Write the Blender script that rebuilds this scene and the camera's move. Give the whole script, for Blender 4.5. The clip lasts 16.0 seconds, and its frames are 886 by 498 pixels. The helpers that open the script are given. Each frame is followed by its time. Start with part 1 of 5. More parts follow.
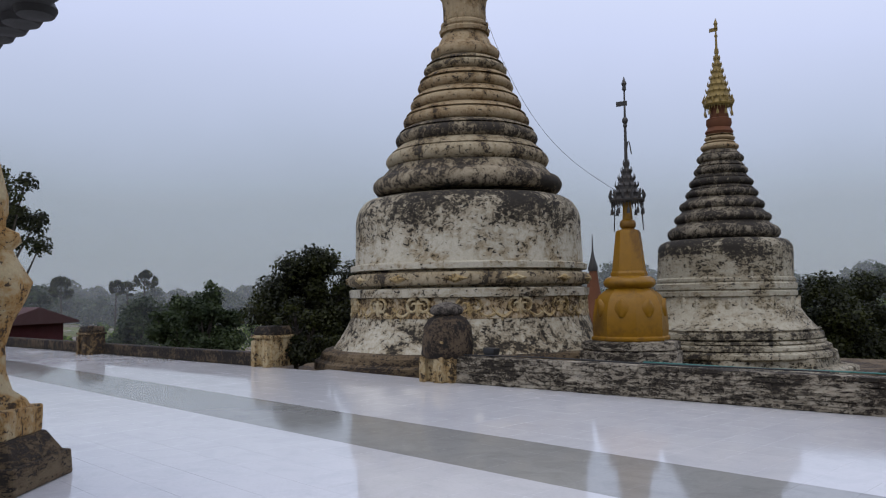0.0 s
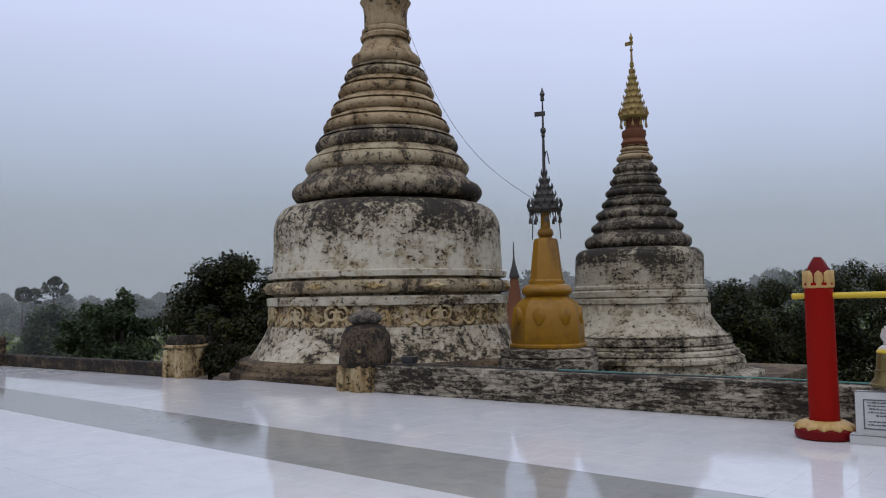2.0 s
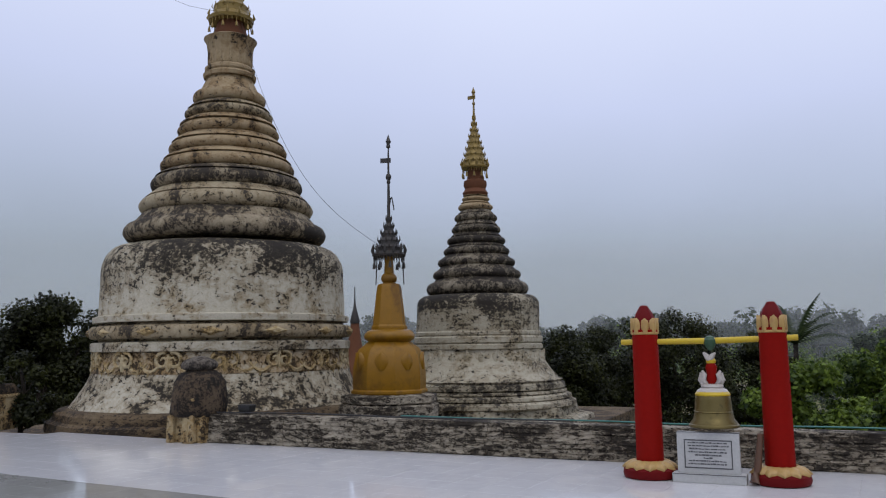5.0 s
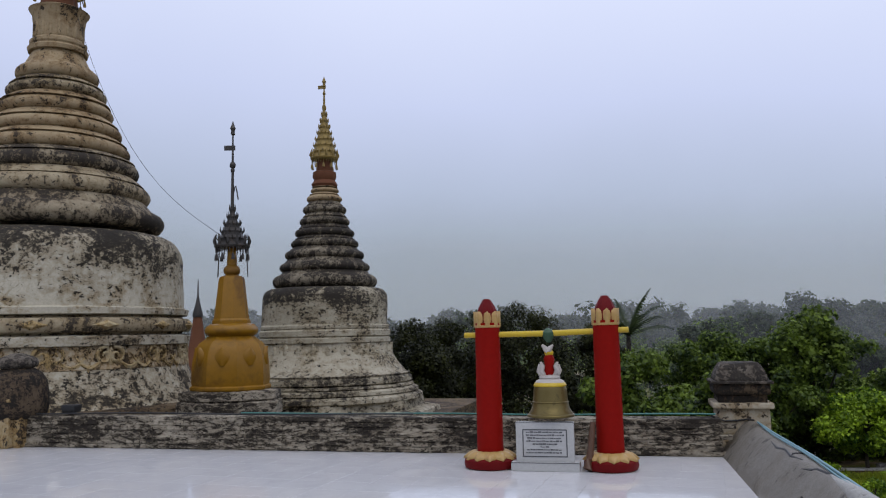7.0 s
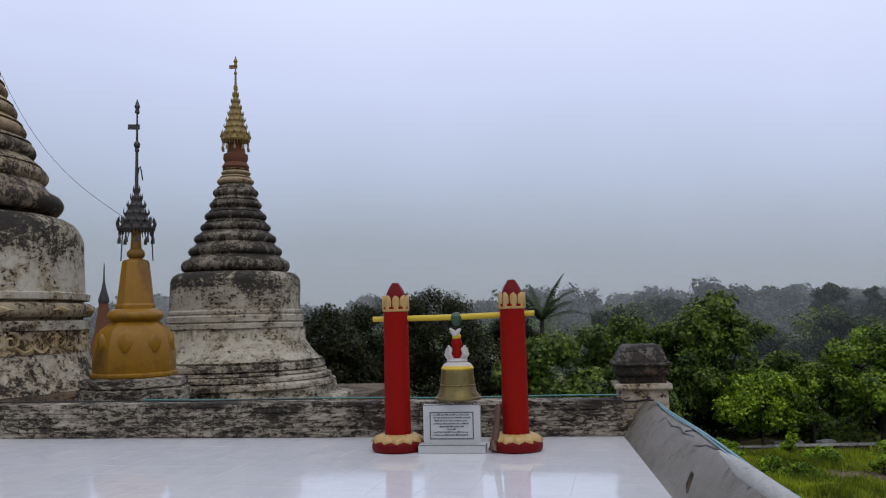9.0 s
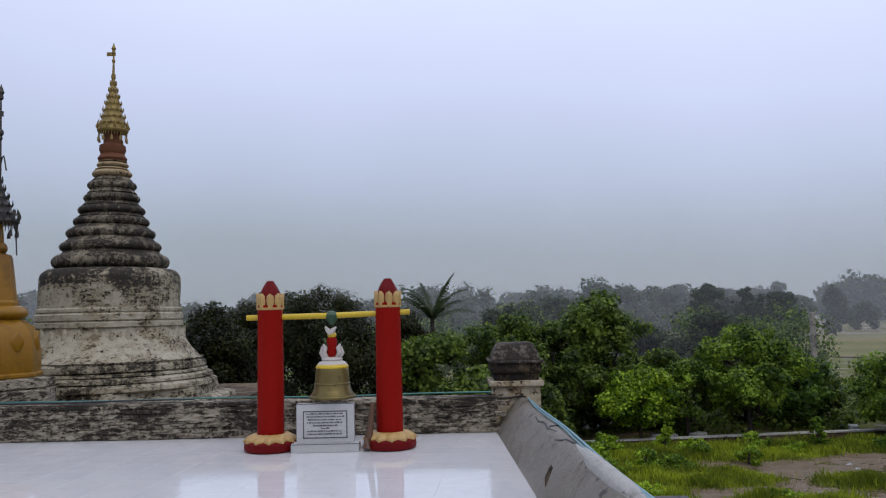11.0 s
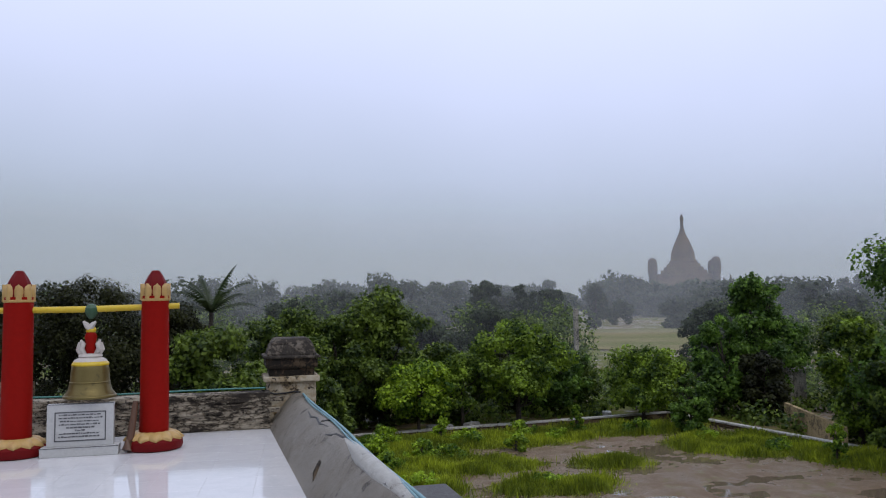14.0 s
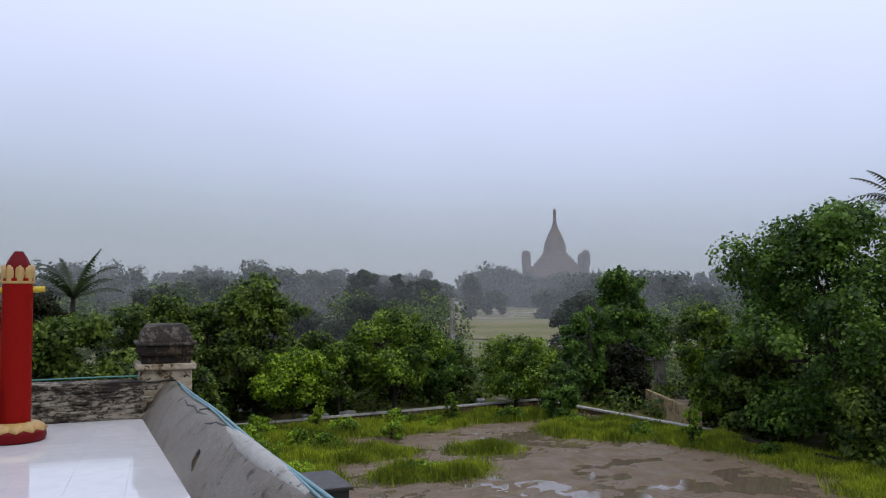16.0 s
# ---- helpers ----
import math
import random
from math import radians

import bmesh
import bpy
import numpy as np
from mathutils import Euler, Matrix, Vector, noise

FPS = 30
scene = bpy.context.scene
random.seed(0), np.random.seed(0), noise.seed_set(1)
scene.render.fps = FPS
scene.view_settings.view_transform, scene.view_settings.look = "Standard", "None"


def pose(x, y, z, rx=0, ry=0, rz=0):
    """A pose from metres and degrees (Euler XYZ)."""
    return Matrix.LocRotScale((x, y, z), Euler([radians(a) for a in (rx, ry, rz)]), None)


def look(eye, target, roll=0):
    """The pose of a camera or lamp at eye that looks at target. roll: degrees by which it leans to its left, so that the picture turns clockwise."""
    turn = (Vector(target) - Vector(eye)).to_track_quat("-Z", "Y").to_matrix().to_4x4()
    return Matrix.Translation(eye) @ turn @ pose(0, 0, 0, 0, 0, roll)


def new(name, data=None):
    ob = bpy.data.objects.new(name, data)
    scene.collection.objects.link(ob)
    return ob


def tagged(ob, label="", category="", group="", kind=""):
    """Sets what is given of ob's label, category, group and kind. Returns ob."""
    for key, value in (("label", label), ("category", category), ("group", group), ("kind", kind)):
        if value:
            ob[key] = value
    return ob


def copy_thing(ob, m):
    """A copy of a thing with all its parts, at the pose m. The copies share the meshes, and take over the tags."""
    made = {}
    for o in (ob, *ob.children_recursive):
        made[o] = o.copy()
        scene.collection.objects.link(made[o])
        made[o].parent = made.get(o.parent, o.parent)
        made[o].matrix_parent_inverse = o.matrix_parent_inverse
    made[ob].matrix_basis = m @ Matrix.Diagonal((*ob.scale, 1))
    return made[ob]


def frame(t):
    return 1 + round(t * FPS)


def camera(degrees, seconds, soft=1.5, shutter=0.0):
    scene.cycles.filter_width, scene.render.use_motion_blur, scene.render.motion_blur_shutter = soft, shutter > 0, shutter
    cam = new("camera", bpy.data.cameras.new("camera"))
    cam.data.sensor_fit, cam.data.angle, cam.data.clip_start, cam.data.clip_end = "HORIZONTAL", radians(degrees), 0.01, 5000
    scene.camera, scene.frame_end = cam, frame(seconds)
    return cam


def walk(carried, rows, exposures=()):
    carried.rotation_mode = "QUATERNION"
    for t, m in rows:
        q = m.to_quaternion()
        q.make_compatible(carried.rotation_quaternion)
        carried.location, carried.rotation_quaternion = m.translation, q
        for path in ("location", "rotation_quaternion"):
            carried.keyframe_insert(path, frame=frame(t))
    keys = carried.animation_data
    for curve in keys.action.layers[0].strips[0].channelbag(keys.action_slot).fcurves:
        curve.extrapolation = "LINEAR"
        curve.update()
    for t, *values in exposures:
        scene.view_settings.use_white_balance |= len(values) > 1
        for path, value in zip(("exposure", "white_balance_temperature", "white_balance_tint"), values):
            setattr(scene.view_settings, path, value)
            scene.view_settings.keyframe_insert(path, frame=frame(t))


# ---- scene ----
cam = camera(58.0, 16.0, 1.15)
PATH = [
    (0, (0.407, 0.308, 1.543), (-0.905, 1.813, 1.658), -0.8),
    (0.5, (0.442, 0.331, 1.558), (-0.847, 1.857, 1.673), -0.7),
    (1, (0.501, 0.356, 1.567), (-0.751, 1.911, 1.684), -0.7),
    (1.5, (0.472, 0.4, 1.56), (-0.737, 1.989, 1.684), -0.7),
    (2, (0.436, 0.428, 1.568), (-0.727, 2.05, 1.697), -0.9),
    (2.5, (0.43, 0.463, 1.571), (-0.702, 2.107, 1.708), -0.9),
    (3, (0.412, 0.495, 1.573), (-0.681, 2.163, 1.723), -1.0),
    (5.5, (0.345, 0.404, 1.571), (-0.384, 2.251, 1.818), -0.8),
    (6, (0.319, 0.422, 1.575), (-0.322, 2.301, 1.814), -0.9),
    (6.5, (0.34, 0.483, 1.588), (-0.206, 2.393, 1.821), -1.0),
    (7, (0.405, 0.541, 1.576), (-0.06, 2.475, 1.788), -1.2),
    (7.5, (0.46, 0.608, 1.56), (0.059, 2.558, 1.755), -1.3),
    (8, (0.496, 0.64, 1.556), (0.156, 2.603, 1.736), -1.5),
    (10.5, (0.6, 0.46, 1.548), (0.482, 2.449, 1.715), -1.1),
    (11, (0.76, 0.55, 1.55), (0.75, 2.544, 1.712), -1.3),
    (11.5, (0.746, 0.641, 1.544), (0.845, 2.632, 1.704), -1.4),
    (12, (0.78, 0.589, 1.564), (0.96, 2.575, 1.716), -1.3),
    (12.5, (0.816, 0.568, 1.55), (1.064, 2.546, 1.7), -1.3),
    (13, (0.832, 0.55, 1.561), (1.15, 2.519, 1.707), -1.0),
    (13.5, (0.863, 0.513, 1.551), (1.288, 2.462, 1.696), -1.0),
    (14, (0.867, 0.5, 1.56), (1.379, 2.429, 1.698), -0.8),
    (14.5, (0.873, 0.522, 1.562), (1.447, 2.433, 1.694), -0.7),
    (15, (0.847, 0.51, 1.562), (1.509, 2.393, 1.692), -0.4),
    (15.5, (0.816, 0.505, 1.558), (1.549, 2.362, 1.677), -0.1),
    (16, (0.772, 0.515, 1.541), (1.572, 2.345, 1.65), -0.1),
]
walk(cam, [(t, look(eye, target, roll)) for t, eye, target, roll in PATH],
     exposures=((0, 0.0), (3, 0.0), (5.5, -0.06), (8, -0.02), (11, 0.03), (13.5, 0.08), (16, 0.16)))

# ---- world and light ----
world = bpy.data.worlds.new("overcast_sky")
scene.world = world
world.use_nodes = True
wn, wl = world.node_tree.nodes, world.node_tree.links
wn.clear()
w_out = wn.new("ShaderNodeOutputWorld")
w_bg = wn.new("ShaderNodeBackground")
w_sky = wn.new("ShaderNodeTexSky")
w_sky.sky_type, w_sky.sun_disc = "NISHITA", False
w_sky.sun_elevation, w_sky.sun_rotation = radians(58), radians(20)
w_tc = wn.new("ShaderNodeTexCoord")
w_sep = wn.new("ShaderNodeSeparateXYZ")
w_ramp = wn.new("ShaderNodeValToRGB")
w_noise = wn.new("ShaderNodeTexNoise")
w_noise.inputs["Scale"].default_value, w_noise.inputs["Detail"].default_value = 2.2, 4
w_add = wn.new("ShaderNodeMath")
w_add.operation = "MULTIPLY_ADD"
w_add.inputs[1].default_value, w_add.inputs[2].default_value = 0.09, -0.045
w_sum = wn.new("ShaderNodeMath")
w_sum.operation = "ADD"
el = w_ramp.color_ramp.elements
el[0].position, el[0].color = 0.0, (0.275, 0.32, 0.365, 1)
el[1].position, el[1].color = 0.42, (0.79, 0.85, 1.08, 1)
for p, c in ((0.07, (0.335, 0.385, 0.455, 1)), (0.16, (0.475, 0.54, 0.70, 1)), (0.27, (0.625, 0.69, 0.935, 1))):
    e = el.new(p)
    e.color = c
w_scale = wn.new("ShaderNodeVectorMath")
w_scale.operation = "SCALE"
w_scale.inputs["Scale"].default_value = 0.1
w_mix = wn.new("ShaderNodeMix")
w_mix.data_type = "RGBA"
w_mix.inputs["Factor"].default_value = 0.94
wl.new(w_tc.outputs["Generated"], w_sep.inputs[0])
wl.new(w_tc.outputs["Generated"], w_noise.inputs["Vector"])
wl.new(w_noise.outputs["Fac"], w_add.inputs[0])
w_east = wn.new("ShaderNodeMath")
w_east.operation = "MULTIPLY_ADD"
w_east.inputs[1].default_value = 0.055
wl.new(w_sep.outputs["X"], w_east.inputs[0])
wl.new(w_sep.outputs["Z"], w_east.inputs[2])
wl.new(w_east.outputs[0], w_sum.inputs[0])
wl.new(w_add.outputs[0], w_sum.inputs[1])
wl.new(w_sum.outputs[0], w_ramp.inputs["Fac"])
wl.new(w_sky.outputs["Color"], w_scale.inputs[0])
wl.new(w_scale.outputs[0], w_mix.inputs["A"])
wl.new(w_ramp.outputs["Color"], w_mix.inputs["B"])
wl.new(w_mix.outputs["Result"], w_bg.inputs["Color"])
w_bg.inputs["Strength"].default_value = 1.0
wl.new(w_bg.outputs[0], w_out.inputs["Surface"])

sun = new("sun", bpy.data.lights.new("sun", "SUN"))
sun.data.energy, sun.data.angle, sun.data.color = 0.8, radians(35), (1.0, 0.94, 0.82)
sun.matrix_world = look((6, -12, 22), (0, 0, 0))

# ---- materials ----
def material(name, rough=0.8, metal=0.0, spec=0.5):
    m = bpy.data.materials.new(name)
    m.use_nodes = True
    n, l = m.node_tree.nodes, m.node_tree.links
    b = n["Principled BSDF"]
    b.inputs["Roughness"].default_value = rough
    b.inputs["Metallic"].default_value = metal
    b.inputs["Specular IOR Level"].default_value = spec
    return m, n, l, b


def coords(n, scale=(1, 1, 1)):
    tc, mp = n.new("ShaderNodeNewGeometry"), n.new("ShaderNodeMapping")
    mp.inputs["Scale"].default_value = scale
    n.id_data.links.new(tc.outputs["Position"], mp.inputs["Vector"])
    return mp.outputs["Vector"]


def tex_noise(n, vec, scale, detail=6, rough=0.6, distort=0.0):
    t = n.new("ShaderNodeTexNoise")
    t.inputs["Scale"].default_value, t.inputs["Detail"].default_value = scale, detail
    t.inputs["Roughness"].default_value, t.inputs["Distortion"].default_value = rough, distort
    n.id_data.links.new(vec, t.inputs["Vector"])
    return t.outputs["Fac"]


def ramp(n, fac, stops):
    r = n.new("ShaderNodeValToRGB")
    e = r.color_ramp.elements
    e[0].position, e[0].color = stops[0][0], (*stops[0][1], 1)
    e[1].position, e[1].color = stops[-1][0], (*stops[-1][1], 1)
    for p, c in stops[1:-1]:
        e.new(p).color = (*c, 1)
    n.id_data.links.new(fac, r.inputs["Fac"])
    return r.outputs["Color"]


def grey(a):
    return (a, a, a)


def mix(n, fac, a, b):
    x = n.new("ShaderNodeMix")
    x.data_type = "RGBA"
    for sock, v in (("Factor", fac), ("A", a), ("B", b)):
        if isinstance(v, tuple):
            x.inputs[sock].default_value = (*v, 1)
        elif isinstance(v, float):
            x.inputs[sock].default_value = v
        else:
            n.id_data.links.new(v, x.inputs[sock])
    return x.outputs["Result"]


def math_node(n, op, a, b=0.0):
    x = n.new("ShaderNodeMath")
    x.operation = op
    for i, v in enumerate((a, b)):
        if isinstance(v, (int, float)):
            x.inputs[i].default_value = v
        else:
            n.id_data.links.new(v, x.inputs[i])
    return x.outputs[0]


def bump(n, b, height, strength=0.4, dist=0.02):
    x = n.new("ShaderNodeBump")
    x.inputs["Strength"].default_value, x.inputs["Distance"].default_value = strength, dist
    n.id_data.links.new(height, x.inputs["Height"])
    n.id_data.links.new(x.outputs["Normal"], b.inputs["Normal"])


def weathered(name, light, ochre, dark, mould=0.5, ochre_amount=0.5, scale=1.0, streak=True, rough=0.8, levels=None, cracks=0.0, stretch=1.0):
    """Lime plaster with ochre stains and black mould. levels: (z, amount) pairs by which mould varies with height."""
    m, n, l, b = material(name, rough, 0, 0.22)
    v = coords(n, (1, 1, stretch))
    big = tex_noise(n, v, 0.9 * scale, 5, 0.6, 0.4)
    mid = tex_noise(n, v, 5.0 * scale, 9, 0.7, 0.5)
    fine = tex_noise(n, v, 19 * scale, 9, 0.78)
    base = mix(n, ramp(n, fine, [(0.3, grey(0)), (0.75, grey(1))]), tuple(c * 0.58 for c in light), light)
    o = ramp(n, math_node(n, "ADD", math_node(n, "MULTIPLY", big, 0.6), math_node(n, "MULTIPLY", mid, 0.4)),
             [(0.62 - 0.25 * ochre_amount, grey(0)), (0.78 - 0.25 * ochre_amount, grey(0.85))])
    base = mix(n, o, base, ochre)
    patch = math_node(n, "ADD", math_node(n, "MULTIPLY", mid, 0.55), math_node(n, "MULTIPLY", fine, 0.45))
    if streak:
        s = tex_noise(n, coords(n, (5, 5, 0.5)), 1.6 * scale, 5, 0.6)
        patch = math_node(n, "ADD", math_node(n, "MULTIPLY", patch, 0.84), math_node(n, "MULTIPLY", s, 0.16))
    patch = math_node(n, "ADD", patch, math_node(n, "MULTIPLY", math_node(n, "SUBTRACT", big, 0.5), 0.45))
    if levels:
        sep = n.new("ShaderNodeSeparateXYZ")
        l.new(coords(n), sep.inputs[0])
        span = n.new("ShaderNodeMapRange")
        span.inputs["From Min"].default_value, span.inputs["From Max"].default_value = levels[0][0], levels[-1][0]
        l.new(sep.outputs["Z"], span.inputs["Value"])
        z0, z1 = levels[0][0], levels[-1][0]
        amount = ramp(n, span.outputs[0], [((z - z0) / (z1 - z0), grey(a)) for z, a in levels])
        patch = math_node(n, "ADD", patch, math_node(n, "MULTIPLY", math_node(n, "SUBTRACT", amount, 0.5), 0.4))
    k = 0.5 + 0.22 * (0.5 - mould)
    base = mix(n, ramp(n, patch, [(k - 0.10, grey(0)), (k + 0.01, grey(0.62))]), base, tuple(0.55 * o_ + 0.45 * d_ for o_, d_ in zip(ochre, dark)))
    mk = ramp(n, patch, [(k + 0.015, grey(0)), (k + 0.035, grey(0.75)), (k + 0.10, grey(0.97))])
    chip = tex_noise(n, v, 7.5 * scale, 4, 0.55, 0.9)
    chip = math_node(n, "ADD", chip, math_node(n, "MULTIPLY", math_node(n, "SUBTRACT", patch, k), 1.0))
    mk = math_node(n, "MAXIMUM", mk, ramp(n, chip, [(0.575, grey(0)), (0.59, grey(0.94))]))
    if cracks:
        vo = n.new("ShaderNodeTexVoronoi")
        vo.feature = "DISTANCE_TO_EDGE"
        vo.inputs["Scale"].default_value = 6.5
        warp = n.new("ShaderNodeVectorMath")
        warp.operation = "MULTIPLY_ADD"
        warp.inputs[1].default_value = (0.25, 0.25, 0.25)
        tn = n.new("ShaderNodeTexNoise")
        tn.inputs["Scale"].default_value = 5
        l.new(v, tn.inputs["Vector"])
        l.new(tn.outputs["Color"], warp.inputs[0])
        l.new(v, warp.inputs[2])
        l.new(warp.outputs[0], vo.inputs["Vector"])
        line = ramp(n, vo.outputs["Distance"], [(0.0, grey(0.9)), (0.03, grey(0.6)), (0.06, grey(0))])
        where = ramp(n, tex_noise(n, v, 0.75, 4, 0.6), [(0.60 - 0.2 * cracks, grey(0)), (0.68 - 0.2 * cracks, grey(1))])
        mk = math_node(n, "MAXIMUM", mk, math_node(n, "MULTIPLY", line, where))
    l.new(mix(n, mk, base, dark), b.inputs["Base Color"])
    bump(n, b, math_node(n, "SUBTRACT", math_node(n, "MULTIPLY", fine, 0.8), math_node(n, "MULTIPLY", mk, 0.6)), 0.7, 0.035)
    return m


def painted(name, colour, worn, rough=0.45, amount=0.3, scale=6.0, metal=0.0, by_object=False, spec=0.5):
    m, n, l, b = material(name, rough, metal, spec)
    v = coords(n)
    f = tex_noise(n, v, scale, 7, 0.65, 0.3)
    g = tex_noise(n, v, scale * 6, 6, 0.7)
    c = mix(n, ramp(n, g, [(0.3, grey(0)), (0.8, grey(1))]), tuple(x * 0.82 for x in colour), colour)
    k = 0.72 - 0.3 * amount
    c = mix(n, ramp(n, f, [(k, grey(0)), (k + 0.16, grey(0.9))]), c, worn)
    if by_object:
        info = n.new("ShaderNodeObjectInfo")
        c = mix(n, math_node(n, "MULTIPLY", info.outputs["Random"], 0.55), c, worn)
    l.new(c, b.inputs["Base Color"])
    r = ramp(n, f, [(0.3, grey(max(rough - 0.12, 0.05))), (0.8, grey(min(rough + 0.15, 1)))])
    l.new(r, b.inputs["Roughness"])
    bump(n, b, g, 0.25, 0.01)
    return m


def foliage(name, dark, bright, rough=0.55):
    m, n, l, b = material(name, rough, 0, 0.3)
    geo = n.new("ShaderNodeNewGeometry")
    v = coords(n)
    big = ramp(n, tex_noise(n, v, 0.75, 3), [(0.38, grey(0)), (0.64, grey(1))])
    f = math_node(n, "ADD", math_node(n, "MULTIPLY", geo.outputs["Random Per Island"], 0.48), math_node(n, "MULTIPLY", big, 0.50))
    col = ramp(n, f, [(0.2, dark), (0.62, tuple((a + c) / 2 for a, c in zip(dark, bright))), (0.9, bright)])
    l.new(col, b.inputs["Base Color"])
    t = n.new("ShaderNodeBsdfTranslucent")
    l.new(col, t.inputs["Color"])
    x = n.new("ShaderNodeMixShader")
    x.inputs[0].default_value = 0.38
    l.new(b.outputs[0], x.inputs[1])
    l.new(t.outputs[0], x.inputs[2])
    l.new(x.outputs[0], n["Material Output"].inputs["Surface"])
    return m


def marble(name, colour, vein, rough):
    m, n, l, b = material(name, rough)
    v = coords(n)
    geo = n.new("ShaderNodeObjectInfo")
    wet = tex_noise(n, v, 0.7, 4, 0.55, 0.5)
    f = tex_noise(n, v, 2.4, 8, 0.7, 1.2)
    g = tex_noise(n, v, 30, 4)
    c = mix(n, ramp(n, f, [(0.45, grey(0)), (0.7, grey(0.8))]), colour, vein)
    c = mix(n, ramp(n, g, [(0.5, grey(0)), (0.8, grey(0.35))]), c, tuple(x * 0.8 for x in vein))
    c = mix(n, math_node(n, "MULTIPLY", geo.outputs["Random"], 0.22), c, vein)
    l.new(c, b.inputs["Base Color"])
    l.new(ramp(n, wet, [(0.35, grey(rough * 0.45)), (0.68, grey(rough * 1.7))]), b.inputs["Roughness"])
    bump(n, b, wet, 0.03, 0.02)
    return m


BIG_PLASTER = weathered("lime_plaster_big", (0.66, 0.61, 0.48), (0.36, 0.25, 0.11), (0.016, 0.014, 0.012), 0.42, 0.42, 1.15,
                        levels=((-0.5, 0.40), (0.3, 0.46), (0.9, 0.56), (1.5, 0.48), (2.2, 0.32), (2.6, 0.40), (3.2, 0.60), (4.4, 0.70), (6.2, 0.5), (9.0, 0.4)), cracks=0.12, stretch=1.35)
BAND_PLASTER = weathered("stained_plaster_band", (0.50, 0.42, 0.28), (0.31, 0.21, 0.09), (0.036, 0.03, 0.024), 0.42, 0.5, 1.3)
RING_PLASTER = weathered("brown_plaster_ring", (0.47, 0.36, 0.215), (0.29, 0.175, 0.07), (0.034, 0.027, 0.02), 0.30, 0.62, 1.2)
DARK_RING = weathered("mouldy_plaster_ring", (0.46, 0.39, 0.27), (0.22, 0.15, 0.075), (0.03, 0.025, 0.02), 0.58, 0.5, 1.2)
SPIRE_RING = weathered("dark_spire_ring", (0.40, 0.35, 0.26), (0.17, 0.125, 0.075), (0.026, 0.022, 0.018), 0.66, 0.45, 1.5)
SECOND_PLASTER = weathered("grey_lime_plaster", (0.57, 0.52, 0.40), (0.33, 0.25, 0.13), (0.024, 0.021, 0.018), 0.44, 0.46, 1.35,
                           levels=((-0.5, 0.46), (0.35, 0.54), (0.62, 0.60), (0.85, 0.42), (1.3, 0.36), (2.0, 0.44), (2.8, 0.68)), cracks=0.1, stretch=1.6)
# Real ochre stain, plus extra dark patches that paint shade in the frieze recesses.
STUCCO_GROUND = weathered("stained_recess_shade", (0.60, 0.53, 0.39), (0.36, 0.21, 0.06), (0.040, 0.029, 0.018), 0.53, 0.78, 1.5)
RELIEF = weathered("ochre_stucco", (0.60, 0.50, 0.31), (0.42, 0.28, 0.10), (0.06, 0.045, 0.03), 0.28, 0.75, 2.0)
BASE_STONE = weathered("mossy_plinth", (0.21, 0.155, 0.09), (0.14, 0.085, 0.04), (0.025, 0.02, 0.015), 0.52, 0.55, 1.3, stretch=2.5)
OCHRE_PIER = weathered("ochre_pier_plaster", (0.56, 0.45, 0.26), (0.38, 0.21, 0.05), (0.03, 0.024, 0.018), 0.44, 0.6, 1.8)
SOOTY_PIER = weathered("sooty_ochre_pier", (0.30, 0.22, 0.12), (0.24, 0.13, 0.04), (0.028, 0.022, 0.017), 0.68, 0.6, 1.8)
BLACK_PIER = weathered("sooty_pier_plaster", (0.15, 0.11, 0.07), (0.10, 0.06, 0.03), (0.014, 0.012, 0.010), 0.70, 0.4, 2.2)
STATUE_PLASTER = weathered("statue_plaster", (0.60, 0.48, 0.28), (0.44, 0.21, 0.03), (0.05, 0.036, 0.025), 0.36, 0.75, 2.2)
BRICK = weathered("limewashed_brick", (0.56, 0.50, 0.39), (0.19, 0.14, 0.085), (0.022, 0.018, 0.014), 0.57, 0.48, 1.5, False, stretch=2.6)
GROUT = weathered("pale_grout", (0.62, 0.62, 0.62), (0.56, 0.56, 0.55), (0.45, 0.45, 0.45), 0.3, 0.4, 2.0, False)
CONCRETE = weathered("wet_cement", (0.27, 0.245, 0.205), (0.185, 0.16, 0.122), (0.06, 0.052, 0.043), 0.10, 0.55, 0.7, False, 0.42)
CEMENT_PALE = weathered("pale_cement", (0.44, 0.41, 0.34), (0.33, 0.28, 0.21), (0.06, 0.055, 0.05), 0.4, 0.3, 2.2, False, 0.5)
COPING = weathered("wet_coping", (0.58, 0.57, 0.53), (0.45, 0.42, 0.36), (0.12, 0.11, 0.1), 0.2, 0.3, 1.6, False, 0.4)
PIER_WHITE = weathered("limewashed_pier", (0.62, 0.55, 0.42), (0.40, 0.27, 0.115), (0.035, 0.028, 0.022), 0.30, 0.5, 1.8)
# Sky reflection on the wet cap is put into this lighter grey.
CAP_GREY = weathered("weathered_sheen_cap", (0.24, 0.215, 0.18), (0.16, 0.12, 0.085), (0.03, 0.026, 0.022), 0.55, 0.4, 1.8)
GOLD_PAINT = painted("gold_paint", (0.265, 0.128, 0.005), (0.11, 0.05, 0.006), 0.42, 0.72, 1.7, spec=0.32)
GILT = painted("dull_gilt", (0.26, 0.18, 0.05), (0.10, 0.075, 0.035), 0.5, 0.6, 9, 0.2, spec=0.35)
IRON = painted("dark_iron", (0.06, 0.055, 0.05), (0.11, 0.075, 0.05), 0.5, 0.5, 12, 0.6)
RUST_NECK = painted("red_neck_paint", (0.15, 0.06, 0.03), (0.08, 0.045, 0.03), 0.8, 0.5, 5, spec=0.2)
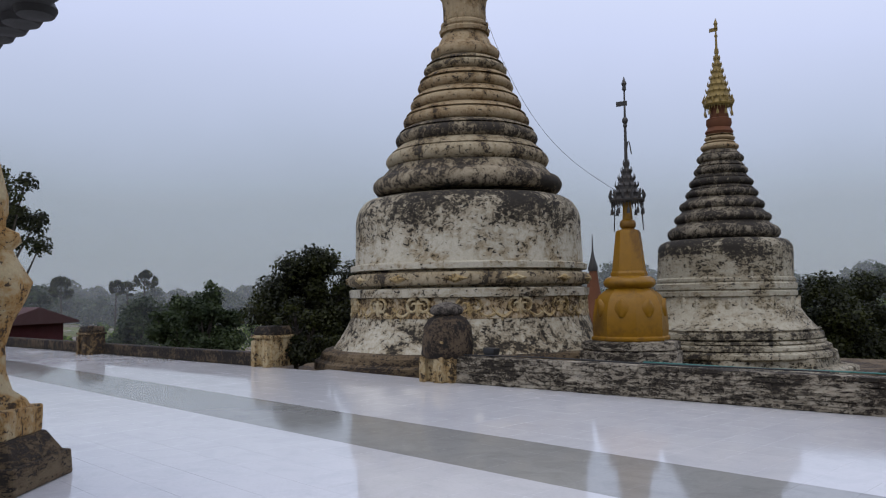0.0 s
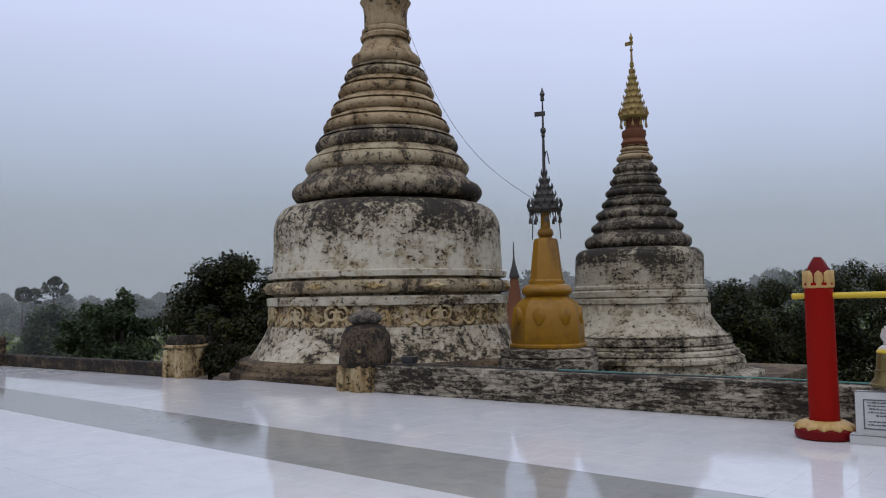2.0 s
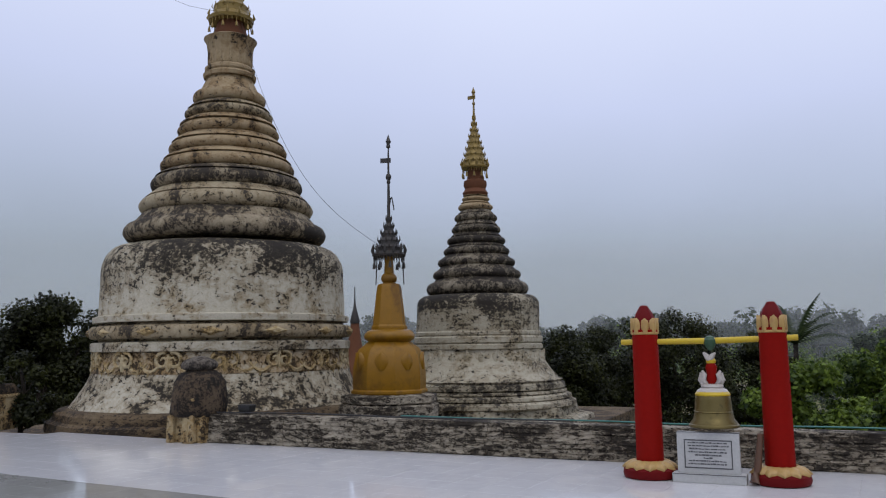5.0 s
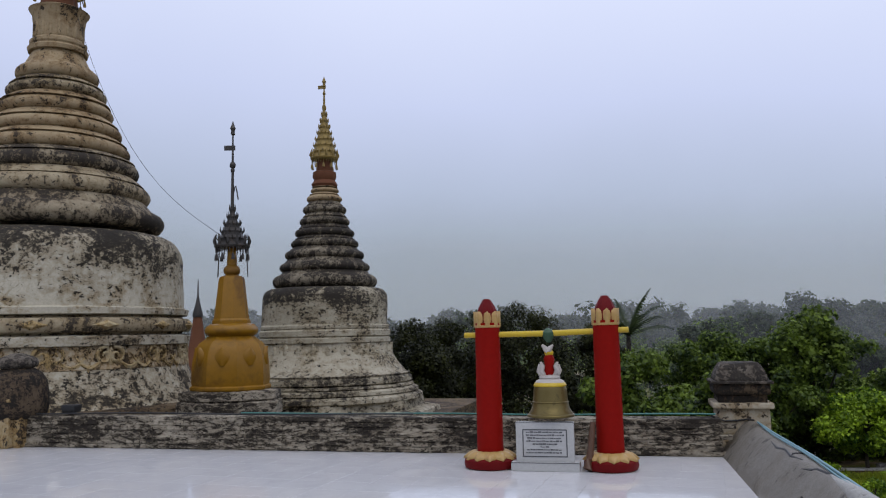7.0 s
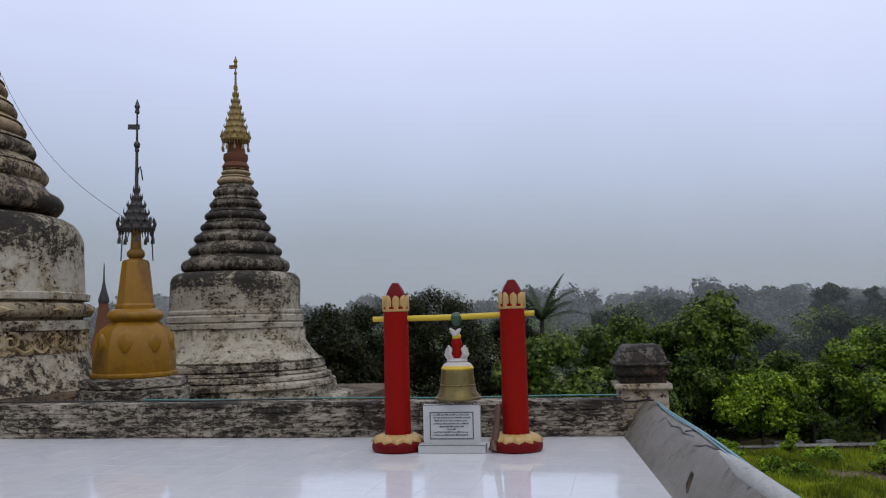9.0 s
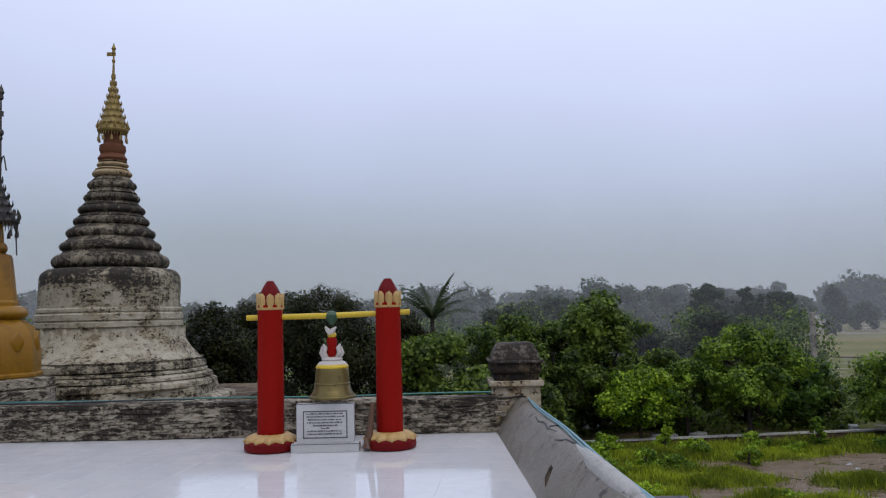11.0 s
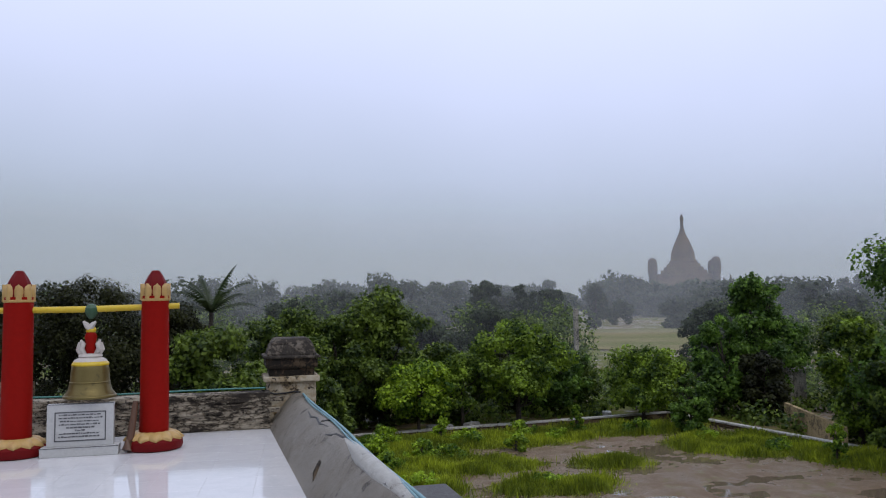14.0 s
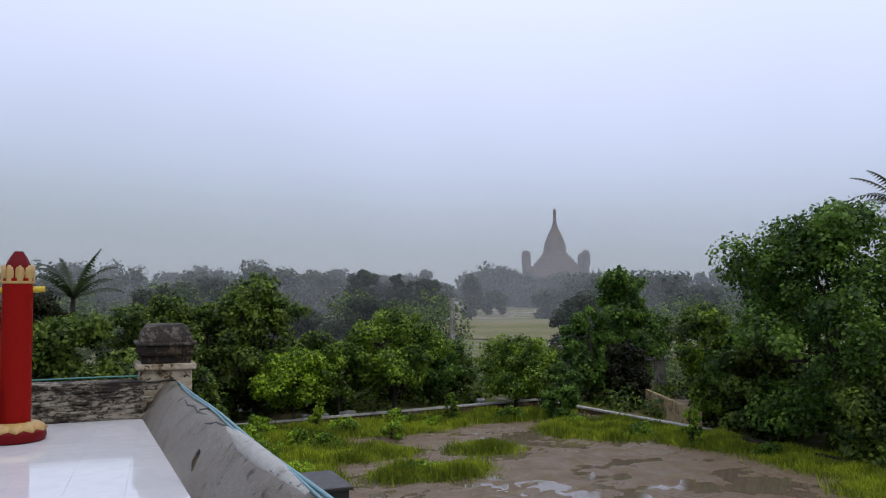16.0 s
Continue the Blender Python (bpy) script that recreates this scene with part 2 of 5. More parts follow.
RED = painted("red_enamel", (0.25, 0.006, 0.003), (0.16, 0.006, 0.004), 0.55, 0.3, 3, spec=0.08)
RED_DARK = painted("dark_red_enamel", (0.14, 0.005, 0.006), (0.08, 0.007, 0.007), 0.55, 0.3, 5, spec=0.12)
YELLOW = painted("petal_yellow", (0.47, 0.30, 0.10), (0.34, 0.16, 0.06), 0.45, 0.5, 8)
BEAM_YELLOW = painted("beam_yellow", (0.60, 0.42, 0.015), (0.38, 0.25, 0.03), 0.4, 0.35, 8)
WHITE = painted("white_enamel", (0.52, 0.48, 0.44), (0.38, 0.33, 0.28), 0.4, 0.3, 10)
BRONZE = painted("bell_bronze", (0.17, 0.13, 0.042), (0.06, 0.047, 0.02), 0.38, 0.55, 7, 0.5, spec=0.4)
LEAF_GREEN = painted("green_enamel", (0.03, 0.085, 0.04), (0.02, 0.045, 0.02), 0.5, 0.4, 10)
PLAQUE_MARBLE = painted("plaque_marble", (0.50, 0.50, 0.49), (0.36, 0.36, 0.345), 0.4, 0.45, 6, spec=0.3)
INK = painted("engraved_black", (0.09, 0.09, 0.095), (0.17, 0.17, 0.17), 0.6, 0.3, 20)
WOOD = painted("dark_wood", (0.11, 0.052, 0.028), (0.06, 0.035, 0.02), 0.5, 0.5, 6)
BARK = weathered("bark", (0.10, 0.08, 0.06), (0.1, 0.08, 0.06), (0.035, 0.03, 0.025), 0.6, 0.5, 3.0)
HOSE_BLUE = painted("blue_hose", (0.19, 0.34, 0.38), (0.12, 0.20, 0.23), 0.5, 0.4, 8, spec=0.25)
HOSE_GREEN = painted("green_hose", (0.05, 0.20, 0.17), (0.03, 0.09, 0.08), 0.4, 0.4, 8)
CABLE = painted("black_cable", (0.018, 0.018, 0.018), (0.04, 0.04, 0.04), 0.5, 0.3, 9)
MARBLE = marble("wet_white_marble", (0.66, 0.655, 0.665), (0.56, 0.565, 0.58), 0.075)
MARBLE_GREY = marble("wet_grey_marble", (0.33, 0.33, 0.31), (0.25, 0.25, 0.235), 0.08)
ROOF_RED = painted("faded_red_sheet", (0.085, 0.042, 0.038), (0.05, 0.028, 0.026), 0.7, 0.4, 1.5, spec=0.2)
MAROON = painted("maroon_boards", (0.065, 0.012, 0.013), (0.04, 0.012, 0.012), 0.7, 0.4, 2.5, spec=0.2)
EAVE_BLACK = painted("sooty_eave_wood", (0.014, 0.012, 0.011), (0.025, 0.02, 0.017), 0.7, 0.4, 5)
FAR_BRICK = weathered("temple_brick", (0.17, 0.115, 0.07), (0.14, 0.10, 0.06), (0.08, 0.06, 0.045), 0.4, 0.5, 0.05, False)
FAR_GREY = weathered("temple_turret_stone", (0.14, 0.105, 0.075), (0.12, 0.09, 0.065), (0.07, 0.055, 0.045), 0.5, 0.5, 0.06, False)
YELLOW_WALL = weathered("yellow_wash", (0.46, 0.36, 0.19), (0.38, 0.27, 0.12), (0.1, 0.08, 0.05), 0.4, 0.5, 1.2)
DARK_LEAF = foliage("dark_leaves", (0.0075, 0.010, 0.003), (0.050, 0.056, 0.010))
MID_LEAF = foliage("green_leaves", (0.022, 0.056, 0.009), (0.20, 0.35, 0.045))
BRIGHT_LEAF = foliage("bright_leaves", (0.035, 0.09, 0.008), (0.44, 0.62, 0.035))
DEEP_LEAF = foliage("deep_leaves", (0.021, 0.044, 0.009), (0.225, 0.315, 0.04))
OLIVE_LEAF = foliage("olive_leaves", (0.022, 0.052, 0.008), (0.33, 0.48, 0.04))
# Greyed, low-contrast green: distance haze is put into the leaf colour.
HAZED_LEAF = foliage("hazed_leaves", (0.022, 0.036, 0.012), (0.060, 0.082, 0.028))
GRASS = foliage("wet_grass", (0.09, 0.125, 0.010), (0.42, 0.49, 0.03))

# ---- mesh helpers ----
def mesh_of(name, verts, faces, mat, smooth=None):
    me = bpy.data.meshes.new(name)
    me.from_pydata([tuple(v) for v in verts], [], [tuple(f) for f in faces])
    if mat:
        me.materials.append(mat)
    if smooth is not None:
        me.polygons.foreach_set("use_smooth", [True] * len(me.polygons))
        me.set_sharp_from_angle(angle=radians(smooth))
    me.update()
    return me


def thing(name, at, label, category, group="", kind="", turn=0):
    ob = new(name)
    ob.empty_display_size = 0.2
    ob.matrix_basis = pose(*at, 0, 0, turn)
    return tagged(ob, label, category, group, kind)


def under(ob, parent, at=(0, 0, 0), turn=0):
    ob.parent = parent
    ob.matrix_basis = pose(*at, 0, 0, turn)
    return ob


def part(name, me, parent, label="", at=(0, 0, 0), turn=0):
    ob = under(new(name, me), parent, at, turn)
    return tagged(ob, label) if label else ob


def lathe(name, profile, mat, seg=64, smooth=40, wobble=0.0, seed=0, phase=0.0, closed=True):
    """Turns (radius, z) pairs about the z axis."""
    verts, faces = [], []
    for i, (r, z) in enumerate(profile):
        for k in range(seg):
            a = 2 * math.pi * (k + phase) / seg
            d = 1.0
            if wobble:
                p = Vector((math.cos(a) * r * 1.3 + seed, math.sin(a) * r * 1.3, z * 1.6))
                d += wobble * noise.noise(p) / max(r, 0.2) + 0.35 * wobble * noise.noise(p * 4.1) / max(r, 0.2)
            verts.append((r * d * math.cos(a), r * d * math.sin(a), z))
    for i in range(len(profile) - 1):
        for k in range(seg):
            a, b = i * seg + k, i * seg + (k + 1) % seg
            faces.append((a, b, b + seg, a + seg))
    if closed:
        faces.append(tuple(range(seg))[::-1])
        faces.append(tuple((len(profile) - 1) * seg + k for k in range(seg)))
    return mesh_of(name, verts, faces, mat, smooth)


def rounded(r0, z0, r1, z1, bulge, n=9):
    """Profile of a bulging ring between two levels."""
    out = []
    for i in range(n):
        f = i / (n - 1)
        out.append((r0 + (r1 - r0) * f + bulge * math.sin(math.pi * f) ** 0.6, z0 + (z1 - z0) * f))
    return out


def box(name, sx, sy, sz, mat, bevel=0.01, taper=1.0, at=(0, 0, 0), rough=0.0, cuts=0):
    """A bevelled block standing on at; taper shrinks its top."""
    bm = bmesh.new()
    bmesh.ops.create_cube(bm, size=1)
    for v in bm.verts:
        k = taper if v.co.z > 0 else 1.0
        v.co = Vector((v.co.x * sx * k, v.co.y * sy * k, (v.co.z + 0.5) * sz))
    if bevel:
        bmesh.ops.bevel(bm, geom=bm.edges[:], offset=bevel, segments=2, affect="EDGES", profile=0.6)
    if cuts:
        bmesh.ops.subdivide_edges(bm, edges=[e for e in bm.edges if e.calc_length() > 0.15], cuts=cuts, use_grid_fill=True)
    for v in bm.verts:
        if rough:
            v.co += noise.noise_vector(v.co * 3.3) * rough
        v.co += Vector(at)
    me = bpy.data.meshes.new(name)
    bm.to_mesh(me)
    bm.free()
    me.materials.append(mat)
    return me


def tube(name, points, radii, mat, sides=6, smooth=60):
    verts, faces = [], []
    pts = [Vector(p) for p in points]
    for i, p in enumerate(pts):
        d = (pts[min(i + 1, len(pts) - 1)] - pts[max(i - 1, 0)]).normalized()
        side = d.cross(Vector((0.13, 0.31, 0.94)))
        if side.length < 1e-4:
            side = d.cross(Vector((1, 0, 0)))
        side.normalize()
        up = side.cross(d)
        r = radii[i] if isinstance(radii, (list, tuple)) else radii
        for k in range(sides):
            a = 2 * math.pi * k / sides
            verts.append(p + (side * math.cos(a) + up * math.sin(a)) * r)
    for i in range(len(pts) - 1):
        for k in range(sides):
            a, b = i * sides + k, i * sides + (k + 1) % sides
            faces.append((a, b, b + sides, a + sides))
    faces.append(tuple(range(sides))[::-1])
    faces.append(tuple((len(pts) - 1) * sides + k for k in range(sides)))
    return mesh_of(name, verts, faces, mat, smooth)


def joined(name, meshes, mat=None):
    """Several meshes as one."""
    verts, faces = [], []
    for me in meshes:
        o = len(verts)
        verts += [v.co.copy() for v in me.vertices]
        faces += [tuple(i + o for i in p.vertices) for p in me.polygons]
    return mesh_of(name, verts, faces, mat or meshes[0].materials[0], 50)


# ---- ground, terrace, walls ----
GROUND = -5.0
EDGE_Y, CORNER_X = 11.12, 1.36


def build_ground():
    m, n, l, b = material("wet_earth_and_grass", 0.8, 0, 0.15)
    v = coords(n)
    big, mid, fine = tex_noise(n, v, 0.09, 6, 0.6, 0.5), tex_noise(n, v, 0.55, 7, 0.65, 0.6), tex_noise(n, v, 6, 6, 0.7)
    soil = mix(n, ramp(n, fine, [(0.3, grey(0)), (0.75, grey(1))]), (0.10, 0.066, 0.036), (0.23, 0.165, 0.10))
    green = mix(n, ramp(n, fine, [(0.35, grey(0)), (0.7, grey(1))]), (0.06, 0.075, 0.012), (0.15, 0.16, 0.025))
    g = ramp(n, math_node(n, "ADD", math_node(n, "MULTIPLY", big, 0.55), math_node(n, "MULTIPLY", mid, 0.45)), [(0.46, grey(0)), (0.54, grey(1))])
    puddle = ramp(n, mid, [(0.42, grey(1)), (0.48, grey(0))])
    col = mix(n, g, mix(n, puddle, soil, (0.12, 0.09, 0.06)), green)
    l.new(col, b.inputs["Base Color"])
    l.new(mix(n, g, ramp(n, mid, [(0.43, grey(0.3)), (0.5, grey(0.6))]), grey(0.9)), b.inputs["Roughness"])
    bump(n, b, fine, 0.5, 0.05)
    verts, faces, N = [], [], 60
    for i in range(N + 1):
        for j in range(N + 1):
            u, w = i / N * 2 - 1, j / N * 2 - 1
            x, y = 2500 * u * abs(u) ** 2.2, 2500 * w * abs(w) ** 2.2
            z = GROUND + 0.10 * noise.noise(Vector((x * 0.12, y * 0.12, 3))) * (1 if abs(x) < 200 and abs(y) < 200 else 0)
            verts.append((x, y, z))
    for i in range(N):
        for j in range(N):
            a = i * (N + 1) + j
            faces.append((a, a + N + 1, a + N + 2, a + 1))
    tagged(new("ground", mesh_of("ground", verts, faces, m, 60)), "wet muddy ground with patches of grass below the terrace", "ground", kind="structure")


build_ground()

terrace = thing("floor", (0, 0, 0), "wet polished white marble terrace floor with a grey strip", "floor", kind="structure")
part("terrace_bed", box("terrace_bed", 34.0, 24.0, 4.998, GROUT, 0, at=(-15.4, -0.8, GROUND)), terrace)
upper = thing("platform", (0, 0, 0), "low masonry platform that carries the shrines behind the wall", "platform", kind="structure")
part("platform_bed", box("platform_bed", 13.4, 13.0, 4.66, BASE_STONE, 0.03, at=(-10.9, 17.72, GROUND)), upper)

# low brick wall along the edge
wall_front = thing("wall_north", (0, 0, 0), "low weathered brick parapet with flaking limewash", "wall", kind="structure")
part("wall_core", box("wall_core", CORNER_X + 8.98, 0.34, 0.46, BRICK, 0.01, at=((CORNER_X - 8.98) / 2, EDGE_Y + 0.162, 0)), wall_front)

# sloping side wall with a rounded back
def side_wall():
    sec = [(-0.75, -0.003), (0.0, -0.003), (0.04, 0.07), (0.14, 0.20), (0.25, 0.335), (0.31, 0.395), (0.37, 0.415), (0.44, 0.40), (0.49, 0.33), (0.51, 0.2), (0.51, -5.0)]
    verts, faces, steps = [], [], 90
    for i in range(steps + 1):
        y = -10 + (EDGE_Y + 0.25 + 10) * i / steps
        lean = 0.030 * (EDGE_Y - y)
        for j, (x, z) in enumerate(sec):
            p = Vector((x * 2.5, y * 0.9, z * 2.5))
            d = 0.018 * noise.noise(p) + 0.008 * noise.noise(p * 4) if -1 < z and z > 0 else 0
            verts.append((CORNER_X - 0.01 + lean + x + d, y, z + d))
    m = len(sec)
    for i in range(steps):
        for j in range(m - 1):
            a = i * m + j
            faces.append((a, a + m, a + m + 1, a + 1))
    faces.append(tuple(steps * m + j for j in range(m)))
    w = thing("wall_east", (0, 0, 0), "sloping wet grey cement parapet with cracks and stains", "wall", kind="structure")
    part("cement_slope", mesh_of("cement_slope", verts, faces, CONCRETE, 60), w)
    # cracks, as thin raised dark seams of missing cement
    for y0, pts in ((9.6, ((0.30, 0.0), (0.285, -0.35), (0.31, -0.62), (0.295, -0.95), (0.325, -1.3))), (6.9, ((0.33, 0.0), (0.315, -0.4), (0.34, -0.7), (0.32, -1.2), (0.34, -1.6))), (8.1, ((0.27, 0.0), (0.30, -0.25), (0.33, -0.3), (0.35, -0.55), (0.39, -0.65))), (8.6, ((0.27, 0.02), (0.32, 0.06), (0.37, 0.0), (0.42, 0.03)))):
        path = []
        for x, dy in pts:
            z = np.interp(x, [s[0] for s in sec[1:9]], [s[1] for s in sec[1:9]])
            path.append((CORNER_X + 0.030 * (EDGE_Y - y0 - dy) + x, y0 + dy, float(z) + 0.004))
        part("crack", tube("crack", path, [0.006, 0.014, 0.012, 0.015, 0.006][:len(path)], CABLE, 5), w, "dark open crack")
    g = lambda x, y, z: (CORNER_X + 0.030 * (EDGE_Y - y) + x, y, z)
    part("broken_notch", tube("broken_notch", [g(0.07, 7.32, 0.10), g(0.10, 7.42, 0.145), g(0.14, 7.5, 0.20), g(0.16, 7.62, 0.22)], [0.02, 0.035, 0.03, 0.008], BLACK_PIER, 7), w, "dark broken hollow in the cement")
    part("pale_patch", tube("pale_patch", [g(0.36, 7.8, 0.385), g(0.37, 7.2, 0.375), g(0.36, 6.6, 0.37), g(0.37, 5.8, 0.37), g(0.38, 5.0, 0.375)], [0.02, 0.06, 0.085, 0.08, 0.05], COPING, 10), w, "pale cement repair along the ridge")


side_wall()

# low dark parapet further along the edge
wall_left = thing("wall_north_2", (0, 0, 0), "low dark mossy parapet at the terrace edge", "wall", kind="structure")
part("mossy_wall", box("mossy_wall", 15.2, 0.34, 0.30, BLACK_PIER, 0.04, at=(-22.4, EDGE_Y + 0.2, 0), rough=0.03, cuts=3), wall_left)
end_wall = thing("wall_west", (0, 0, 0), "plain low terrace parapet", "wall", kind="structure")
part("mossy_wall", box("mossy_wall", 0.34, 23.5, 0.30, BLACK_PIER, 0.04, at=(-31.5, -0.6, 0)), end_wall)
back_wall = thing("wall_south", (0, 0, 0), "plain limewashed shrine wall behind the terrace", "wall", kind="structure")
part("plaster_wall", box("plaster_wall", 33.0, 0.5, 4.2, SECOND_PLASTER, 0.02, at=(-15, -11.5, 0)), back_wall)

# ---- piers ----
def corner_pier():
    p = thing("corner_pier", (1.655, 11.72, 0), "square weathered corner pier with a blackened tapering cap", "pier")
    part("shaft", box("shaft", 0.63, 0.63, 0.60, PIER_WHITE, 0.02, at=(0, 0, -0.02), rough=0.012, cuts=2), p, "pale ochre plaster shaft")
    part("ledge", box("ledge", 0.735, 0.735, 0.075, PIER_WHITE, 0.02, at=(0, 0, 0.56), rough=0.012, cuts=3), p)
    part("neck", box("neck", 0.60, 0.60, 0.10, BLACK_PIER, 0.02, at=(0, 0, 0.635), rough=0.01, cuts=2), p)
    part("cap_band", box("cap_band", 0.69, 0.69, 0.16, BLACK_PIER, 0.05, at=(0, 0, 0.73), rough=0.012, cuts=2), p)
    part("cap_slab", box("cap_slab", 0.745, 0.745, 0.035, CAP_GREY, 0.012, at=(0, 0, 0.872), rough=0.010, cuts=3), p, "thin chipped grey slab")
    part("cap", box("cap", 0.665, 0.665, 0.16, CAP_GREY, 0.035, 0.86, at=(0, 0, 0.900), rough=0.012, cuts=2), p, "dark tapering cap greyed by painted sky sheen")
    part("cap_top", box("cap_top", 0.575, 0.575, 0.085, CAP_GREY, 0.04, 0.80, at=(0, 0, 1.050), rough=0.010, cuts=2), p)


corner_pier()


def gate_pier(at, s, label, turn=0, cap=True, plaster=OCHRE_PIER):
    p = thing("gate_pier", at, label, "pier", "gate piers of the terrace", turn=turn)
    part("shaft", box("shaft", 0.70 * s, 0.62 * s, (0.52 if cap else 0.68) * s, plaster, 0.03, 0.98, rough=0.02, cuts=3), p, "ochre stained plaster shaft")
    if cap:
        part("pilaster", box("pilaster", 0.22 * s, 0.13 * s, 0.66 * s, plaster, 0.025, 0.93, at=(0.12 * s, -0.34 * s, 0), rough=0.012, cuts=2), p, "pale ochre pilaster between dark niches")
        part("pilaster", box("pilaster", 0.14 * s, 0.10 * s, 0.42 * s, plaster, 0.02, 0.95, at=(-0.26 * s, -0.33 * s, 0), rough=0.012, cuts=2), p)
        part("band", box("band", 0.30 * s, 0.17 * s, 0.05 * s, plaster, 0.015, at=(0.12 * s, -0.35 * s, 0.65 * s), rough=0.01, cuts=2), p)
        part("shoulder", lathe("shoulder", [(0.37 * s, 0.40 * s), (0.42 * s, 0.46 * s), (0.445 * s, 0.60 * s), (0.45 * s, 0.78 * s), (0.42 * s, 0.94 * s), (0.34 * s, 1.06 * s), (0.22 * s, 1.13 * s), (0.18 * s, 1.15 * s)], BLACK_PIER, 32, 50, 0.09, at[0]), p, "sooty rounded shoulder")
        part("cap", lathe("cap", rounded(0.20 * s, 1.12 * s, 0.17 * s, 1.31 * s, 0.11 * s, 9) + [(0.06 * s, 1.35 * s)], CAP_GREY, 28, 50, 0.06, at[0] + 2), p, "weathered grey disc cap")
    else:
        for dx in (-0.24, 0.22):
            part("pilaster", box("pilaster", 0.17 * s, 0.13 * s, 0.60 * s, plaster, 0.025, 0.95, at=(dx * s, -0.33 * s, 0), rough=0.012, cuts=2), p)
        part("band", box("band", 0.76 * s, 0.72 * s, 0.07 * s, plaster, 0.025, at=(0, 0, 0.66 * s), rough=0.015, cuts=3), p)
        part("shoulder", box("shoulder", 0.70 * s, 0.66 * s, 0.22 * s, BLACK_PIER, 0.07, 0.86, at=(0, 0, 0.72 * s), rough=0.03, cuts=3), p, "sooty block cap")
    return p


gate_pier((-9.10, 11.30, 0), 1.05, "rounded gate pier with blackened dome and ochre shaft")
gate_pier((-14.45, 11.45, 0), 0.96, "squat ochre gate pier with a blackened top beside a shrub", cap=False)
gate_pier((-22.3, 11.0, 0), 0.85, "small blackened ochre gate pier at the far terrace end", cap=False, plaster=SOOTY_PIER)

# ---- great white stupa ----
def relief_petal(w, h, depth, mat, name, blunt=False):
    """A leaf-shaped relief in the xz plane that bulges to -y."""
    verts, faces, n = [], [], 7
    for i in range(n):
        f = i / (n - 1)
        half = w * 0.5 * math.sin(math.pi * (0.12 + 0.88 * f)) ** 0.8 if f < 1 else 0.01
        if blunt:
            half = w * 0.5 * (0.7 + 0.3 * f) * math.sqrt(max(0.0, 1 - max(0.0, (f - 0.45) / 0.55) ** 2.2))
        z = h * f
        verts += [(-half, 0.02, z), (-half * 0.5, -depth * 0.7, z), (0, -depth, z), (half * 0.5, -depth * 0.7, z), (half, 0.02, z)]
    for i in range(n - 1):
        for j in range(4):
            a = i * 5 + j
            faces.append((a, a + 1, a + 6, a + 5))
    return mesh_of(name, verts, faces, mat, 70)


def scroll(r, z, flip, mat):
    """A stucco swag bent round a drum: a curled volute that runs out into a hanging loop."""
    def wrap(u, w, d=0.0):
        a = flip * u / r
        return ((r + d) * math.sin(a), -(r + d) * math.cos(a), z + w)
    curl, rad = [], []
    for i in range(20):
        f = i / 19
        a = f * 8.2
        q = 0.03 + 0.145 * f
        curl.append(wrap(-0.16 + q * math.cos(a), 0.07 + q * math.sin(a), 0.01))
        rad.append(0.022 + 0.02 * f)
    loop, rad2 = [], []
    for i in range(14):
        f = i / 13
        loop.append(wrap(-0.10 + 0.46 * f, -0.02 - 0.16 * math.sin(math.pi * f) + 0.06 * f, 0.01))
        rad2.append(0.022 + 0.030 * math.sin(math.pi * f))
    drop = tube("c", [wrap(0.12, -0.14, 0.015), wrap(0.15, -0.24, 0.015), wrap(0.13, -0.33, 0.0)], [0.03, 0.035, 0.006], mat, 5)
    return joined("scroll", [tube("a", curl, rad, mat, 5), tube("b", loop, rad2, mat, 5), drop])


